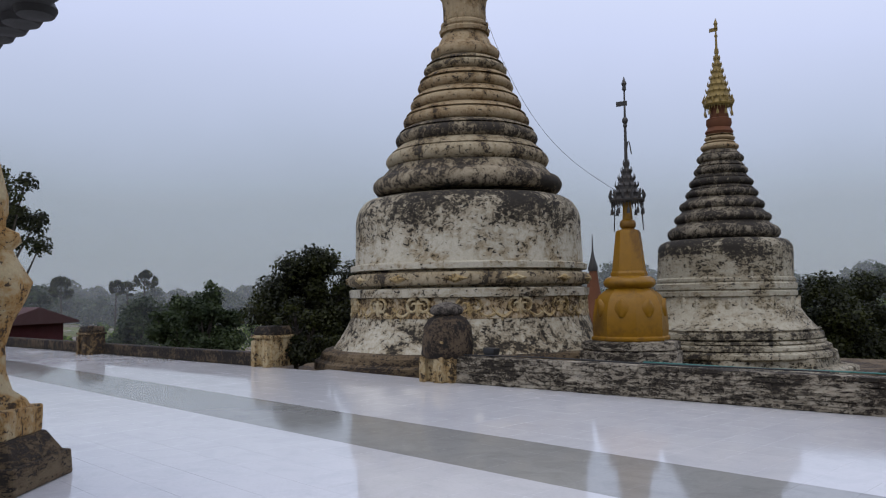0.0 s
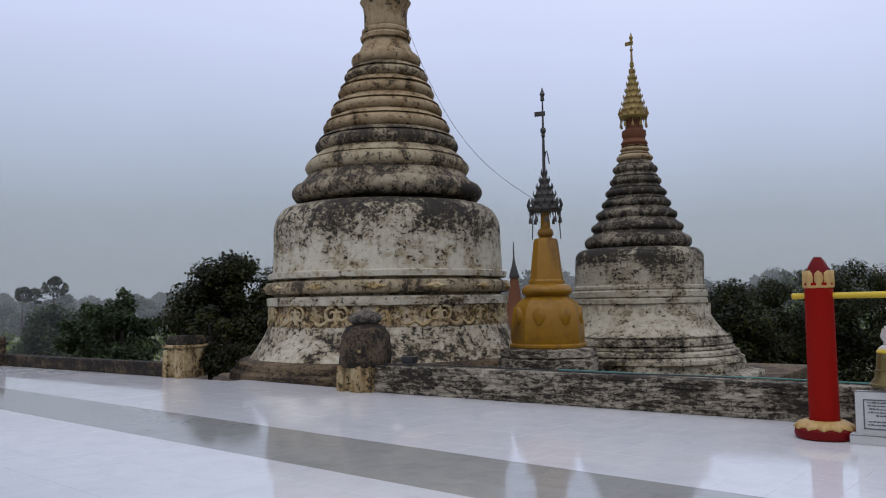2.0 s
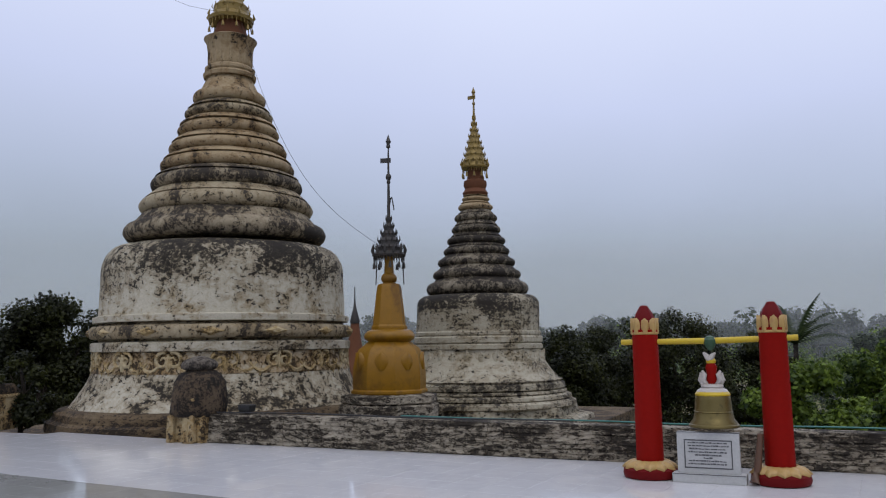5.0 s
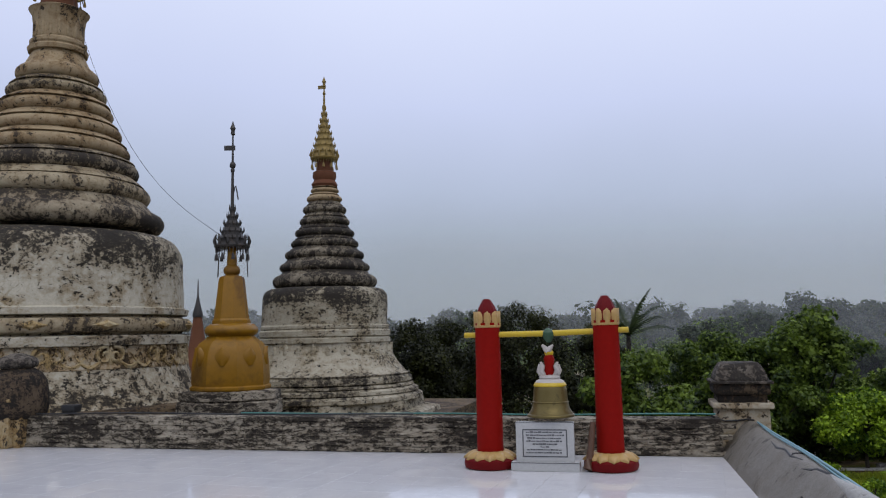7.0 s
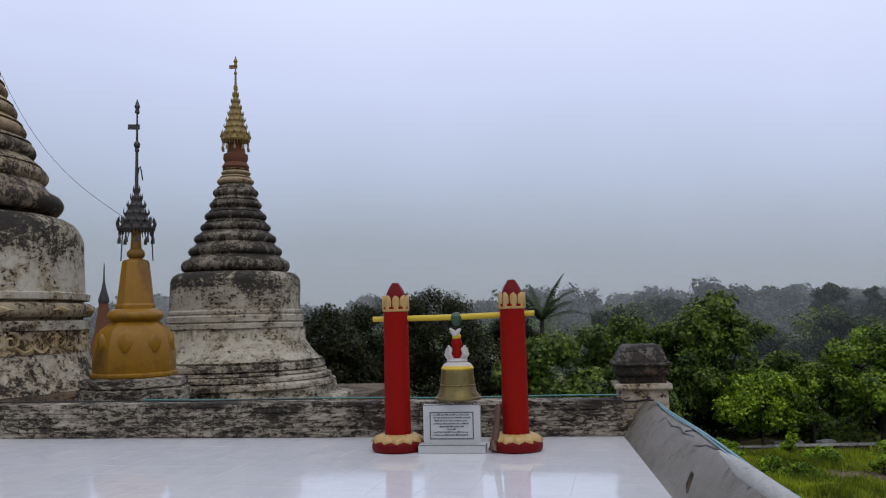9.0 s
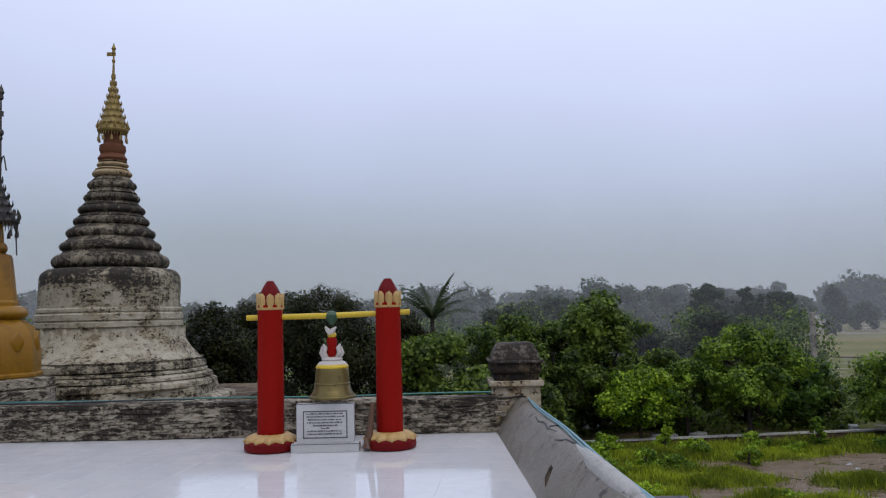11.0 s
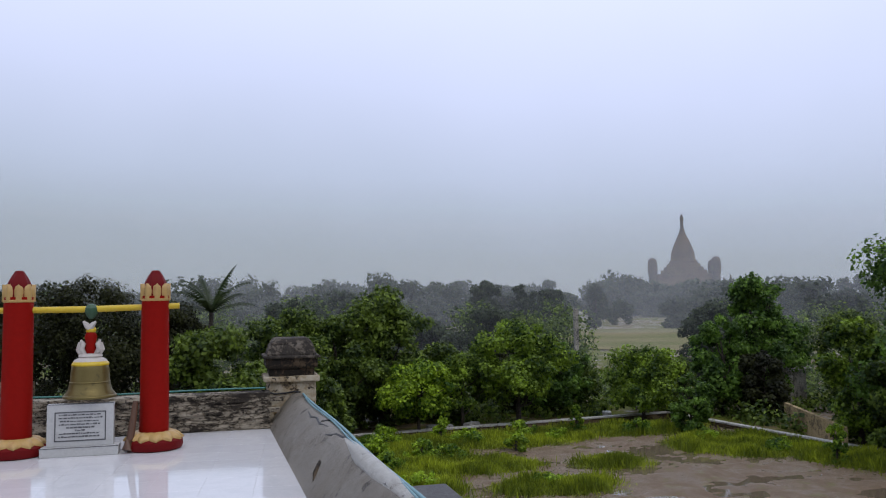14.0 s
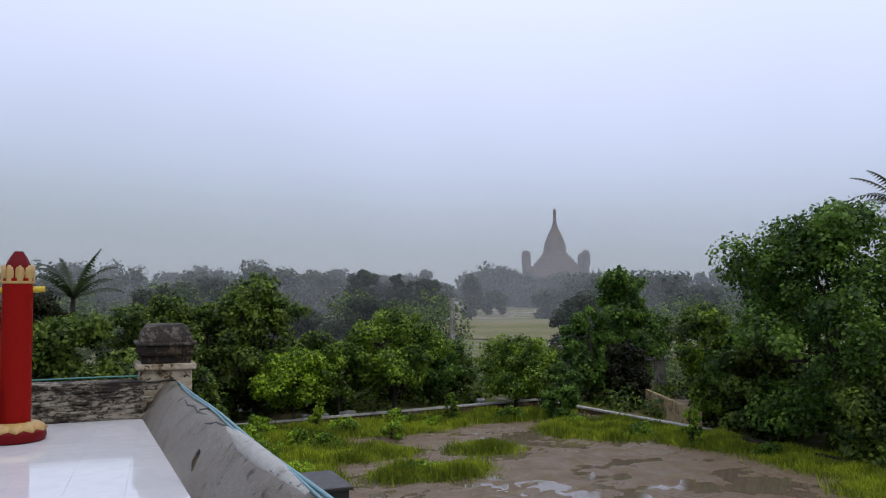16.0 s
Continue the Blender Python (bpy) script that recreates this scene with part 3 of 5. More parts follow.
def umbrella(parent, z0, r, h, tiers, mat, spike, label):
    """Tiered metal finial with hanging bells, rod, vane and bud."""
    prof = []
    for i in range(tiers):
        f0, f1 = i / tiers, (i + 1) / tiers
        ra, rb = r * (1 - f0) ** 1.3 + 0.02, r * (1 - f1) ** 1.3 + 0.02
        prof += [(ra, z0 + h * f0), (ra * 1.04, z0 + h * (f0 + 0.25 / tiers)), (rb * 1.02, z0 + h * (f0 + 0.7 / tiers))]
    prof.append((0.02, z0 + h))
    crown = part("umbrella", lathe("umbrella", prof, mat, 24, 30), parent, label)
    part("rod", tube("rod", [(0, 0, z0 + h * 0.9), (0, 0, z0 + h + spike)], [0.035, 0.014], mat, 8), crown)
    part("vane", box("vane", 0.22, 0.02, 0.10, mat, 0.008, at=(-0.06, 0, z0 + h + spike * 0.72)), crown)
    part("bud", lathe("bud", [(0.012, z0 + h + spike - 0.12), (0.045, z0 + h + spike - 0.09), (0.035, z0 + h + spike - 0.02), (0.055, z0 + h + spike + 0.03), (0.03, z0 + h + spike + 0.09), (0.006, z0 + h + spike + 0.17)], mat, 12), crown)
    crest = tube("leaf_crest", [(r * 0.98, 0, z0 + 0.02), (r * 1.1, 0, z0 + 0.12), (r * 1.04, 0, z0 + 0.24)], [0.03, 0.035, 0.008], mat, 4)
    for k in range(12):
        part("leaf_crest", crest, crown, "", (0, 0, 0), 30 * k)
    for i in range(1, tiers):
        rr = r * (1 - i / tiers) ** 1.3 + 0.02
        zt = z0 + h * i / tiers
        leaves = [tube("l", [(rr * math.cos(a), rr * math.sin(a), zt), (rr * 1.14 * math.cos(a), rr * 1.14 * math.sin(a), zt + 0.05), (rr * 1.10 * math.cos(a), rr * 1.10 * math.sin(a), zt + 0.13)], [0.012, 0.016, 0.003], mat, 4)
                  for a in [2 * math.pi * (q + 0.5 * (i % 2)) / 12 for q in range(12)]]
        tagged(part("tier_crest", joined("tier_crest", leaves), crown), kind="stuff")
    fringe = [tube("f", [(r * 0.97 * math.cos(a), r * 0.97 * math.sin(a), z0 + 0.05), (r * 0.99 * math.cos(a), r * 0.99 * math.sin(a), z0 - 0.10)], [0.022, 0.006], mat, 4) for a in [2 * math.pi * q / 30 for q in range(30)]]
    tagged(part("fringe", joined("fringe", fringe), crown), "pierced hanging fringe", kind="stuff")
    part("knob", lathe("knob", rounded(0.015, z0 + h + spike * 0.42, 0.012, z0 + h + spike * 0.42 + 0.10, 0.028, 7), mat, 10), crown)
    bell = joined("hanging_bell", [tube("b", [(0, 0, 0), (0, 0, -0.16)], 0.007, mat, 4), tube("c", [(0, 0, -0.14), (0, 0, -0.18), (0, 0, -0.26)], [0.012, 0.028, 0.035], mat, 6)])
    for k in range(10):
        a = 2 * math.pi * k / 10
        part("hanging_bell", bell, crown, "", (r * math.cos(a), r * math.sin(a), z0 + 0.02))
    return crown


def great_stupa():
    s = thing("great_stupa", (-11.74, 15.16, -0.34), "large white bell-shaped stupa with peeling mouldy lime plaster", "stupa")
    o = 0.34
    part("plinth", lathe("plinth", [(3.60, 0.0), (3.63, 0.06), (3.57, 0.20), (3.64, 0.24), (3.62, 0.42), (3.50, 0.47), (3.47, 0.60), (3.40, 0.66), (3.1, 0.70)], BASE_STONE, 96, 30, 0.09, 1), s, "mossy brown plinth")
    flare = [(3.42, 0.44), (3.40, 0.49)]
    for i in range(15):
        f = i / 14
        flare.append((2.74 + 0.62 * (1 - f) ** 2.1, 0.52 + 1.32 * f))
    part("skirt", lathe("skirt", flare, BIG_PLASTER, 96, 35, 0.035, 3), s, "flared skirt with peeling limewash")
    zone = [(2.74, 1.36)] + [(2.752 + 0.62 * (1 - f) ** 2.1, 0.52 + 1.32 * f) for f in (0.66, 0.72, 0.78, 0.84, 0.92, 0.985)] + [(2.72, 1.83)]
    part("stucco_ground", lathe("stucco_ground", zone, STUCCO_GROUND, 96, 35, 0.035, 3), s, "ochre stained ground of the stucco frieze, recess shade in its colour")
    part("lower_band", lathe("lower_band", [(2.72, 1.825), (2.83, 1.84), (2.84, 2.00), (2.80, 2.025), (2.66, 2.04)], BIG_PLASTER, 96, 30, 0.02, 4), s)
    part("diamond_band", lathe("diamond_band", [(2.66, 2.04), (2.68, 2.085)] + rounded(2.82, 2.10, 2.82, 2.36, 0.05) + [(2.70, 2.375), (2.66, 2.42)], BAND_PLASTER, 96, 30, 0.02, 5), s, "stained moulding with diamond reliefs")
    part("upper_band", lathe("upper_band", [(2.66, 2.42), (2.80, 2.44), (2.81, 2.56), (2.71, 2.59)], BIG_PLASTER, 96, 30, 0.02, 6), s)
    dome = [(2.71, 2.58), (2.70, 2.8)]
    for i in range(18):
        a = math.pi / 2 * i / 17
        dome.append((2.10 + 0.585 * math.cos(a) ** 0.8, 3.52 + 0.62 * math.sin(a)))
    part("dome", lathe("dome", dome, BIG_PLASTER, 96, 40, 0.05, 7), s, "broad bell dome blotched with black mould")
    # moulded rings that shrink towards the spire
    levels = [(4.12, 2.27, 0.40), (4.73, 1.96, 0.36), (5.25, 1.73, 0.33), (5.68, 1.53, 0.30), (6.10, 1.35, 0.28), (6.54, 1.17, 0.28), (6.95, 1.01, 0.26), (7.36, 0.84, 0.30)]
    for k, (z, r, h) in enumerate(levels):
        zc = z + o
        nxt = levels[k + 1] if k + 1 < len(levels) else (7.95, 0.60, 0.1)
        top = nxt[0] + o - nxt[2] / 2
        bulge = 0.15 if k < 7 else 0.11
        prof = [(r - 0.26, zc - h / 2 - 0.02)] + rounded(r - bulge, zc - h / 2, r - bulge - 0.02, zc + h / 2, bulge, 11)
        prof += [(nxt[1] + 0.10, zc + h / 2 + 0.01), (nxt[1] + 0.06, zc + h / 2 + 0.05), (nxt[1] - 0.10, top + 0.01), (nxt[1] - 0.2, top + 0.02)]
        mats = (DARK_RING, BAND_PLASTER, DARK_RING, RING_PLASTER, RING_PLASTER, RING_PLASTER, BAND_PLASTER, RING_PLASTER)
        part("ring", lathe("ring", prof, mats[k], 80, 40, 0.03, 10 + k), s)
    part("collar", lathe("collar", [(0.60, 8.20), (0.62, 8.28), (0.55, 8.34), (0.58, 8.38), (0.58, 8.44), (0.50, 8.50)], RING_PLASTER, 40, 35, 0.01, 20), s)
    part("lotus_drum", lathe("lotus_drum", [(0.48, 8.50), (0.50, 8.70), (0.55, 9.05), (0.62, 9.16), (0.50, 9.22), (0.40, 9.24)], RING_PLASTER, 40, 35, 0.01, 21), s)
    flute = relief_petal(0.15, 0.62, 0.05, RING_PLASTER, "flute")
    for k in range(18):
        a = 360 * k / 18
        part("flute", flute, s, "", (0.475 * math.sin(radians(a)), -0.475 * math.cos(radians(a)), 8.52), a)
    part("neck", lathe("neck", [(0.40, 9.22), (0.37, 9.4), (0.27, 9.75), (0.24, 9.9)], RUST_NECK, 32, 40, 0.01, 22), s, "brown tapering neck")
    umbrella(s, 9.62, 0.50, 1.5, 5, GILT, 1.6, "dull gilt tiered umbrella finial")
    # stucco decoration
    diamond = mesh_of("diamond", [(-0.30, 0.03, 0), (0, 0.03, -0.10), (0.30, 0.03, 0), (0, 0.03, 0.10), (-0.13, -0.05, 0), (0, -0.05, -0.045), (0.13, -0.05, 0), (0, -0.05, 0.045)],
                      [(0, 1, 5, 4), (1, 2, 6, 5), (2, 3, 7, 6), (3, 0, 4, 7), (4, 5, 6, 7)], RELIEF)
    for k in range(14):
        a = 360 * k / 14 + 8
        part("diamond", diamond, s, "", (2.878 * math.sin(radians(a)), -2.878 * math.cos(radians(a)), 2.225), a)
    sc = [scroll(2.77, 1.58, 1, RELIEF), scroll(2.77, 1.58, -1, RELIEF)]
    leaf = relief_petal(0.22, 0.34, 0.06, RELIEF, "stucco_leaf")
    for k in range(32):
        a = 360 * k / 32
        part("scroll", sc[k % 2], s, "", (0, 0, 0), a)
        if k % 2:
            part("stucco_leaf", leaf, s, "", (2.755 * math.sin(radians(a + 5.6)), -2.755 * math.cos(radians(a + 5.6)), 1.40 + 0.04 * (k % 3)), a + 5.6)
    return s


great_stupa()


def slim_stupa():
    s = thing("slim_stupa", (-7.35, 19.76, -0.34), "tall grey-white stupa with dark ringed spire and gilt finial", "stupa")
    o = 0.34
    part("plinth", lathe("plinth", [(2.95, 0.0), (2.93, 0.10), (2.86, 0.14), (2.55, 0.16), (2.52, 0.36), (2.45, 0.38)], SECOND_PLASTER, 8, 20, 0.05, 31, 0.5), s)
    for r, z, h in ((2.43, 0.36, 0.17), (2.32, 0.53, 0.14), (2.20, 0.67, 0.10), (2.16, 0.77, 0.20)):
        part("step", lathe("step", [(r - 0.02, z), (r + 0.03, z + 0.03), (r + 0.02, z + h * 0.7), (r - 0.07, z + h)], SECOND_PLASTER, 72, 30, 0.03, 32 + z), s)
    flare = [(2.12, 0.96), (2.14, 1.0)]
    for i in range(12):
        f = i / 11
        flare.append((1.61 + 0.42 * (1 - f) ** 1.7, 1.04 + 0.72 * f))
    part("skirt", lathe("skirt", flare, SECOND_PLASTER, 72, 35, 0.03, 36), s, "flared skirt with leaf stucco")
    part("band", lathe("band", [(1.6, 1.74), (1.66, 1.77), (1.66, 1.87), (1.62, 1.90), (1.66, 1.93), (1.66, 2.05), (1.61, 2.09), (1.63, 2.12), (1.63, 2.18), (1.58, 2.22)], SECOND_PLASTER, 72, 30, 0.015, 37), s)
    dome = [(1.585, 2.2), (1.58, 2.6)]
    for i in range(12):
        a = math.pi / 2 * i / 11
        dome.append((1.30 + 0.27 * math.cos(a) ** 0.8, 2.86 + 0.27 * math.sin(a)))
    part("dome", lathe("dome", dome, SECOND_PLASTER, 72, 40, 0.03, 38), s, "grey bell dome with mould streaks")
    levels = [(2.97, 1.34, 0.30), (3.33, 1.16, 0.23), (3.65, 1.02, 0.22), (3.94, 0.88, 0.20), (4.22, 0.77, 0.20), (4.52, 0.66, 0.20), (4.83, 0.57, 0.20), (5.12, 0.46, 0.18), (5.34, 0.38, 0.13)]
    for k, (z, r, h) in enumerate(levels):
        zc = z + o
        nxt = levels[k + 1] if k + 1 < len(levels) else (5.50, 0.34, 0.1)
        top = nxt[0] + o - nxt[2] / 2
        prof = [(r - 0.16, zc - h / 2 - 0.01)] + rounded(r - 0.10, zc - h / 2, r - 0.12, zc + h / 2, 0.10, 9) + [(nxt[1] + 0.0, zc + h / 2 + 0.02), (nxt[1] - 0.1, top + 0.02)]
        part("ring", lathe("ring", prof, SPIRE_RING if k < 7 else RING_PLASTER, 56, 40, 0.02, 40 + k), s)
    part("lotus", lathe("lotus", [(0.30, 5.76), (0.34, 5.84), (0.27, 5.95), (0.31, 6.05), (0.30, 6.16), (0.22, 6.2)], RUST_NECK, 24, 35), s)
    part("neck", lathe("neck", [(0.22, 6.18), (0.2, 6.4), (0.17, 6.62)], RUST_NECK, 20, 40), s, "reddish painted neck")
    umbrella(s, 6.50, 0.33, 1.5, 9, GILT, 0.57, "gilt tiered umbrella finial")
    leaf = relief_petal(0.2, 0.42, 0.05, SECOND_PLASTER, "stucco_leaf")
    for k in range(30):
        a = 360 * k / 30
        part("stucco_leaf", leaf, s, "", (1.66 * math.sin(radians(a)), -1.66 * math.cos(radians(a)), 1.28 + 0.05 * (k % 2)), a)
    return s


slim_stupa()


def gold_stupa():
    s = thing("gold_stupa", (-7.16, 14.54, -0.34), "small faceted gold-painted shrine with dark metal umbrella", "stupa", turn=14)
    o = 0.34
    part("brick_plinth", lathe("brick_plinth", [(0.98, 0.0), (0.98, 0.14), (0.95, 0.16), (0.98, 0.18), (0.98, 0.44), (0.94, 0.46), (1.0, 0.50), (1.0, 0.74), (0.93, 0.78), (0.97, 0.80), (0.96, 0.93), (0.74, 0.96)], BRICK, 8, 20, 0.04, 51, 0.5), s, "weathered brick plinth")
    part("foot", lathe("foot", [(0.74, 0.95), (0.76, 0.98), (0.76, 1.02), (0.72, 1.05)], GOLD_PAINT, 8, 20, 0, 0, 0.5), s)
    part("body", lathe("body", [(0.72, 1.04), (0.735, 1.15), (0.72, 1.45), (0.68, 1.68), (0.60, 1.83), (0.48, 1.92), (0.44, 1.96)], GOLD_PAINT, 8, 25, 0, 0, 0.5), s, "eight-sided gold body")
    part("rim", lathe("rim", [(0.40, 1.95)] + rounded(0.42, 1.97, 0.38, 2.20, 0.10), GOLD_PAINT, 32, 40), s)
    part("column", lathe("column", [(0.36, 2.19), (0.36, 2.26), (0.33, 2.30), (0.245, 3.05), (0.22, 3.10), (0.16, 3.12)], GOLD_PAINT, 8, 25, 0, 0, 0.5), s)
    part("bulb", lathe("bulb", [(0.14, 3.12)] + rounded(0.12, 3.14, 0.10, 3.32, 0.05) + [(0.09, 3.5), (0.07, 3.72)], GOLD_PAINT, 16, 45), s)
    petal = relief_petal(0.30, 0.34, 0.045, GOLD_PAINT, "petal")
    for k in range(8):
        a = 45 * k
        part("petal", petal, s, "", (0.655 * math.sin(radians(a)), -0.655 * math.cos(radians(a)), 1.42), a)
    umbrella(s, 3.66, 0.31, 0.86, 6, IRON, 1.48, "dark wrought metal umbrella")
    curl = [(0.02 + 0.07 * f, 0, 4.72 + 0.16 * math.sin(f * 3.0)) for f in (0, 0.3, 0.6, 0.9, 1.1, 1.3)]
    part("scroll_hook", tube("scroll_hook", curl, 0.013, IRON, 5), s)
    part("knot", lathe("knot", rounded(0.02, 5.22, 0.02, 5.36, 0.04), IRON, 10), s)
    for a in (0.2, 2.9):
        part("tassel", tube("tassel", [(0.27 * math.cos(a), 0.27 * math.sin(a), 3.66), (0.3 * math.cos(a), 0.3 * math.sin(a), 3.1)], 0.012, IRON, 5), s)
    return s


gold_stupa()

# small red-brown spire further back
pin = thing("far_spire", (-22.47, 39.18, GROUND), "small reddish brick shrine with thin spire among trees", "stupa")
part("body", lathe("body", [(0.9, 0), (0.85, 5.0), (0.62, 5.6), (0.45, 6.2), (0.30, 7.2), (0.22, 7.8)], RUST_NECK, 24, 40), pin)
part("spire", lathe("spire", [(0.26, 7.75), (0.28, 7.9), (0.12, 8.5), (0.05, 8.9), (0.02, 9.8)], IRON, 16, 40), pin)

# stay wire from the great spire to the gold shrine
wire = thing("stay_wire", (0, 0, 0), "thin sagging stay wire between the two spires", "wire")
wp = []
A, B = Vector((-11.40, 15.10, 9.25)), Vector((-7.2, 14.5, 3.45))
for i in range(20):
    f = i / 19
    p = A.lerp(B, f)
    p.z -= 1.25 * math.sin(math.pi * f ** 0.8)
    wp.append(p)
part("strand", tube("strand", wp, 0.0045, IRON, 5), wire)
wp = [(-11.9, 15.1, 9.55), (-13.4, 15.6, 10.2), (-16, 16.5, 11.6)]
part("strand", tube("strand", wp, 0.0045, IRON, 5), wire)

# ---- bell stand ----
POST_Y, POST_L, POST_R = 10.08, -1.36, 0.04


def red_post(x):
    p = thing("bell_post", (x, POST_Y, 0), "red lacquered round post with yellow lotus petals", "post", "pair of bell posts")
    part("foot", lathe("foot", [(0.27, 0.0), (0.30, 0.012), (0.312, 0.05), (0.305, 0.10), (0.27, 0.125), (0.2, 0.13)], RED_DARK, 40, 45), p, "dark red round foot")
    part("shaft", lathe("shaft", [(0.157, 0.12), (0.155, 0.25), (0.146, 1.58), (0.144, 1.70)], RED, 40, 40, 0.004, x), p)
    pet = relief_petal(0.150, 0.19, 0.035, YELLOW, "foot_petal", True)
    bm = bmesh.new()
    bm.from_mesh(pet)
    for v in bm.verts:
        f = v.co.z / 0.19
        v.co = Vector((v.co.x * (1 + 0.25 * f), v.co.y * 0.8 - 0.150 * f ** 0.85, 0.115 - 0.10 * f ** 1.8 - 0.4 * v.co.y * f))
    bmesh.ops.recalc_face_normals(bm, faces=bm.faces[:])
    bm.to_mesh(pet)
    bm.free()
    for k in range(12):
        a = 360 * k / 12 + 9
        part("foot_petal", pet, p, "yellow lotus petal", (0.148 * math.sin(radians(a)), -0.148 * math.cos(radians(a)), 0.085), a)
    part("collar", lathe("collar", [(0.14, 1.638), (0.153, 1.646), (0.154, 1.664), (0.143, 1.672)], YELLOW, 32, 40), p)
    up = relief_petal(0.118, 0.185, 0.035, YELLOW, "crown_petal", True)
    for k in range(8):
        a = 360 * k / 8 + 12
        part("crown_petal", up, p, "yellow lotus petal", (0.128 * math.sin(radians(a)), -0.128 * math.cos(radians(a)), 1.652), a)
    part("bud", lathe("bud", [(0.13, 1.68), (0.132, 1.78), (0.124, 1.83), (0.104, 1.88), (0.078, 1.93), (0.052, 1.968), (0.045, 1.984), (0.015, 1.99)], RED_DARK, 10, 30), p, "dark red blunt bud")
    return p


post_a = red_post(POST_L)
post_b = copy_thing(post_a, pose(POST_R, POST_Y, 0))

beam = thing("bell_beam", (0, 0, 0), "yellow painted round beam through the posts", "beam")
part("pole", tube("pole", [(-1.64, POST_Y, 1.555), (-0.6, POST_Y, 1.56), (0.30, POST_Y, 1.585)], [0.034, 0.036, 0.034], BEAM_YELLOW, 12), beam)

BX = -0.63
bell = thing("bronze_bell", (BX, POST_Y, 0.60), "bronze temple bell with crested white, red and gold crown", "bell")
part("bell_body", lathe("bell_body", [(0.22, 0.0), (0.265, -0.005), (0.262, 0.03), (0.225, 0.08), (0.205, 0.16), (0.195, 0.30), (0.185, 0.36), (0.15, 0.405), (0.1, 0.42)], BRONZE, 48, 40), bell)
part("rib", lathe("rib", rounded(0.203, 0.155, 0.202, 0.175, 0.01, 5), BRONZE, 48), bell)
part("rim", lathe("rim", rounded(0.263, -0.01, 0.262, 0.03, 0.014, 6), BRONZE, 48), bell)
part("shoulder", lathe("shoulder", [(0.192, 0.345), (0.194, 0.36), (0.175, 0.388), (0.15, 0.40)], BEAM_YELLOW, 40, 40), bell, "yellow painted shoulder ring")
part("white_shoulder", lathe("white_shoulder", [(0.176, 0.386), (0.16, 0.408), (0.115, 0.432), (0.06, 0.44)], WHITE, 40, 40), bell, "white painted crown of the bell")
part("crown_plate", lathe("crown_plate", [(0.115, 0.43), (0.125, 0.445), (0.115, 0.468), (0.06, 0.475)], WHITE, 32, 40), bell)
for sx in (-1, 1):
    part("crest", joined("crest", [tube("c", [(sx * 0.05, -0.02, 0.46), (sx * 0.095, -0.02, 0.52), (sx * 0.075, -0.02, 0.58), (sx * 0.10, -0.02, 0.625)], [0.026, 0.036, 0.030, 0.013], WHITE, 8),
                                   tube("d", [(sx * 0.10, -0.02, 0.47), (sx * 0.125, -0.02, 0.52), (sx * 0.115, -0.02, 0.60)], [0.024, 0.026, 0.011], WHITE, 6)]), bell, "white scrolled crest")
part("loop_body", lathe("loop_body", [(0.045, 0.46), (0.06, 0.52), (0.05, 0.58), (0.066, 0.66), (0.04, 0.72)], RED, 16, 40), bell, "red hanger body")
part("gilt_knot", lathe("gilt_knot", rounded(0.025, 0.69, 0.025, 0.77, 0.03), BEAM_YELLOW, 14), bell, "gilt knot")
part("white_flame", joined("white_flame", [tube("f", [(-0.01, -0.03, 0.74), (-0.04, -0.03, 0.785), (-0.075, -0.03, 0.83)], [0.03, 0.032, 0.012], WHITE, 6), tube("g", [(0.0, -0.03, 0.75), (0.02, -0.03, 0.79), (0.055, -0.03, 0.825)], [0.03, 0.03, 0.010], WHITE, 6)]), bell, "white flame ornament")
part("green_tuft", lathe("green_tuft", [(0.02, 0.85), (0.05, 0.885), (0.075, 0.93), (0.08, 0.97), (0.05, 1.005), (0.015, 1.02)], LEAF_GREEN, 11, 20, 0.10, 3), bell, "green painted hanger round the beam")

# inscribed marble slab
slab = thing("inscription_slab", (-0.69, 9.93, 0), "grey-white marble slab with black engraved lettering and border", "plaque")
part("base", box("base", 0.78, 0.20, 0.10, PLAQUE_MARBLE, 0.008), slab)
part("panel", box("panel", 0.665, 0.09, 0.45, PLAQUE_MARBLE, 0.006, at=(0, 0, 0.10)), slab)
FZ = -0.0475
for w, h, x, z in ((0.50, 0.012, 0, 0.455), (0.50, 0.012, 0, 0.155), (0.012, 0.31, -0.25, 0.155), (0.012, 0.31, 0.25, 0.155)):
    part("border_line", box("border_line", w, 0.004, h, INK, 0, at=(x, FZ, z)), slab, "black engraved border")
for w, h, x, z in ((0.665, 0.007, 0, 0.545), (0.78, 0.007, 0, 0.093)):
    part("edge_line", box("edge_line", w, 0.004, h, INK, 0, at=(x, FZ if z > 0.1 else -0.1025, z)), slab)
rng = random.Random(4)
for row, (half, z) in enumerate(((0.215, 0.427), (0.215, 0.394), (0.20, 0.36), (0.21, 0.326), (0.14, 0.292), (0.05, 0.262), (0.21, 0.230), (0.215, 0.197))):
    x = -half
    while x < half - 0.02:
        w = rng.uniform(0.012, 0.04)
        part("letter_bar", box("letter_bar", min(w, half - x), 0.004, rng.uniform(0.008, 0.017), INK, 0, at=(x + w / 2, FZ, z)), slab)
        x += w + rng.uniform(0.004, 0.010)

striker = thing("bell_striker", (0, 0, 0), "dark brown wooden striker leaning against the post", "striker")
part("stick", tube("stick", [(-0.22, 9.86, 0.03), (-0.19, 9.9, 0.14), (-0.14, 9.93, 0.55)], [0.055, 0.042, 0.03], WOOD, 10), striker)

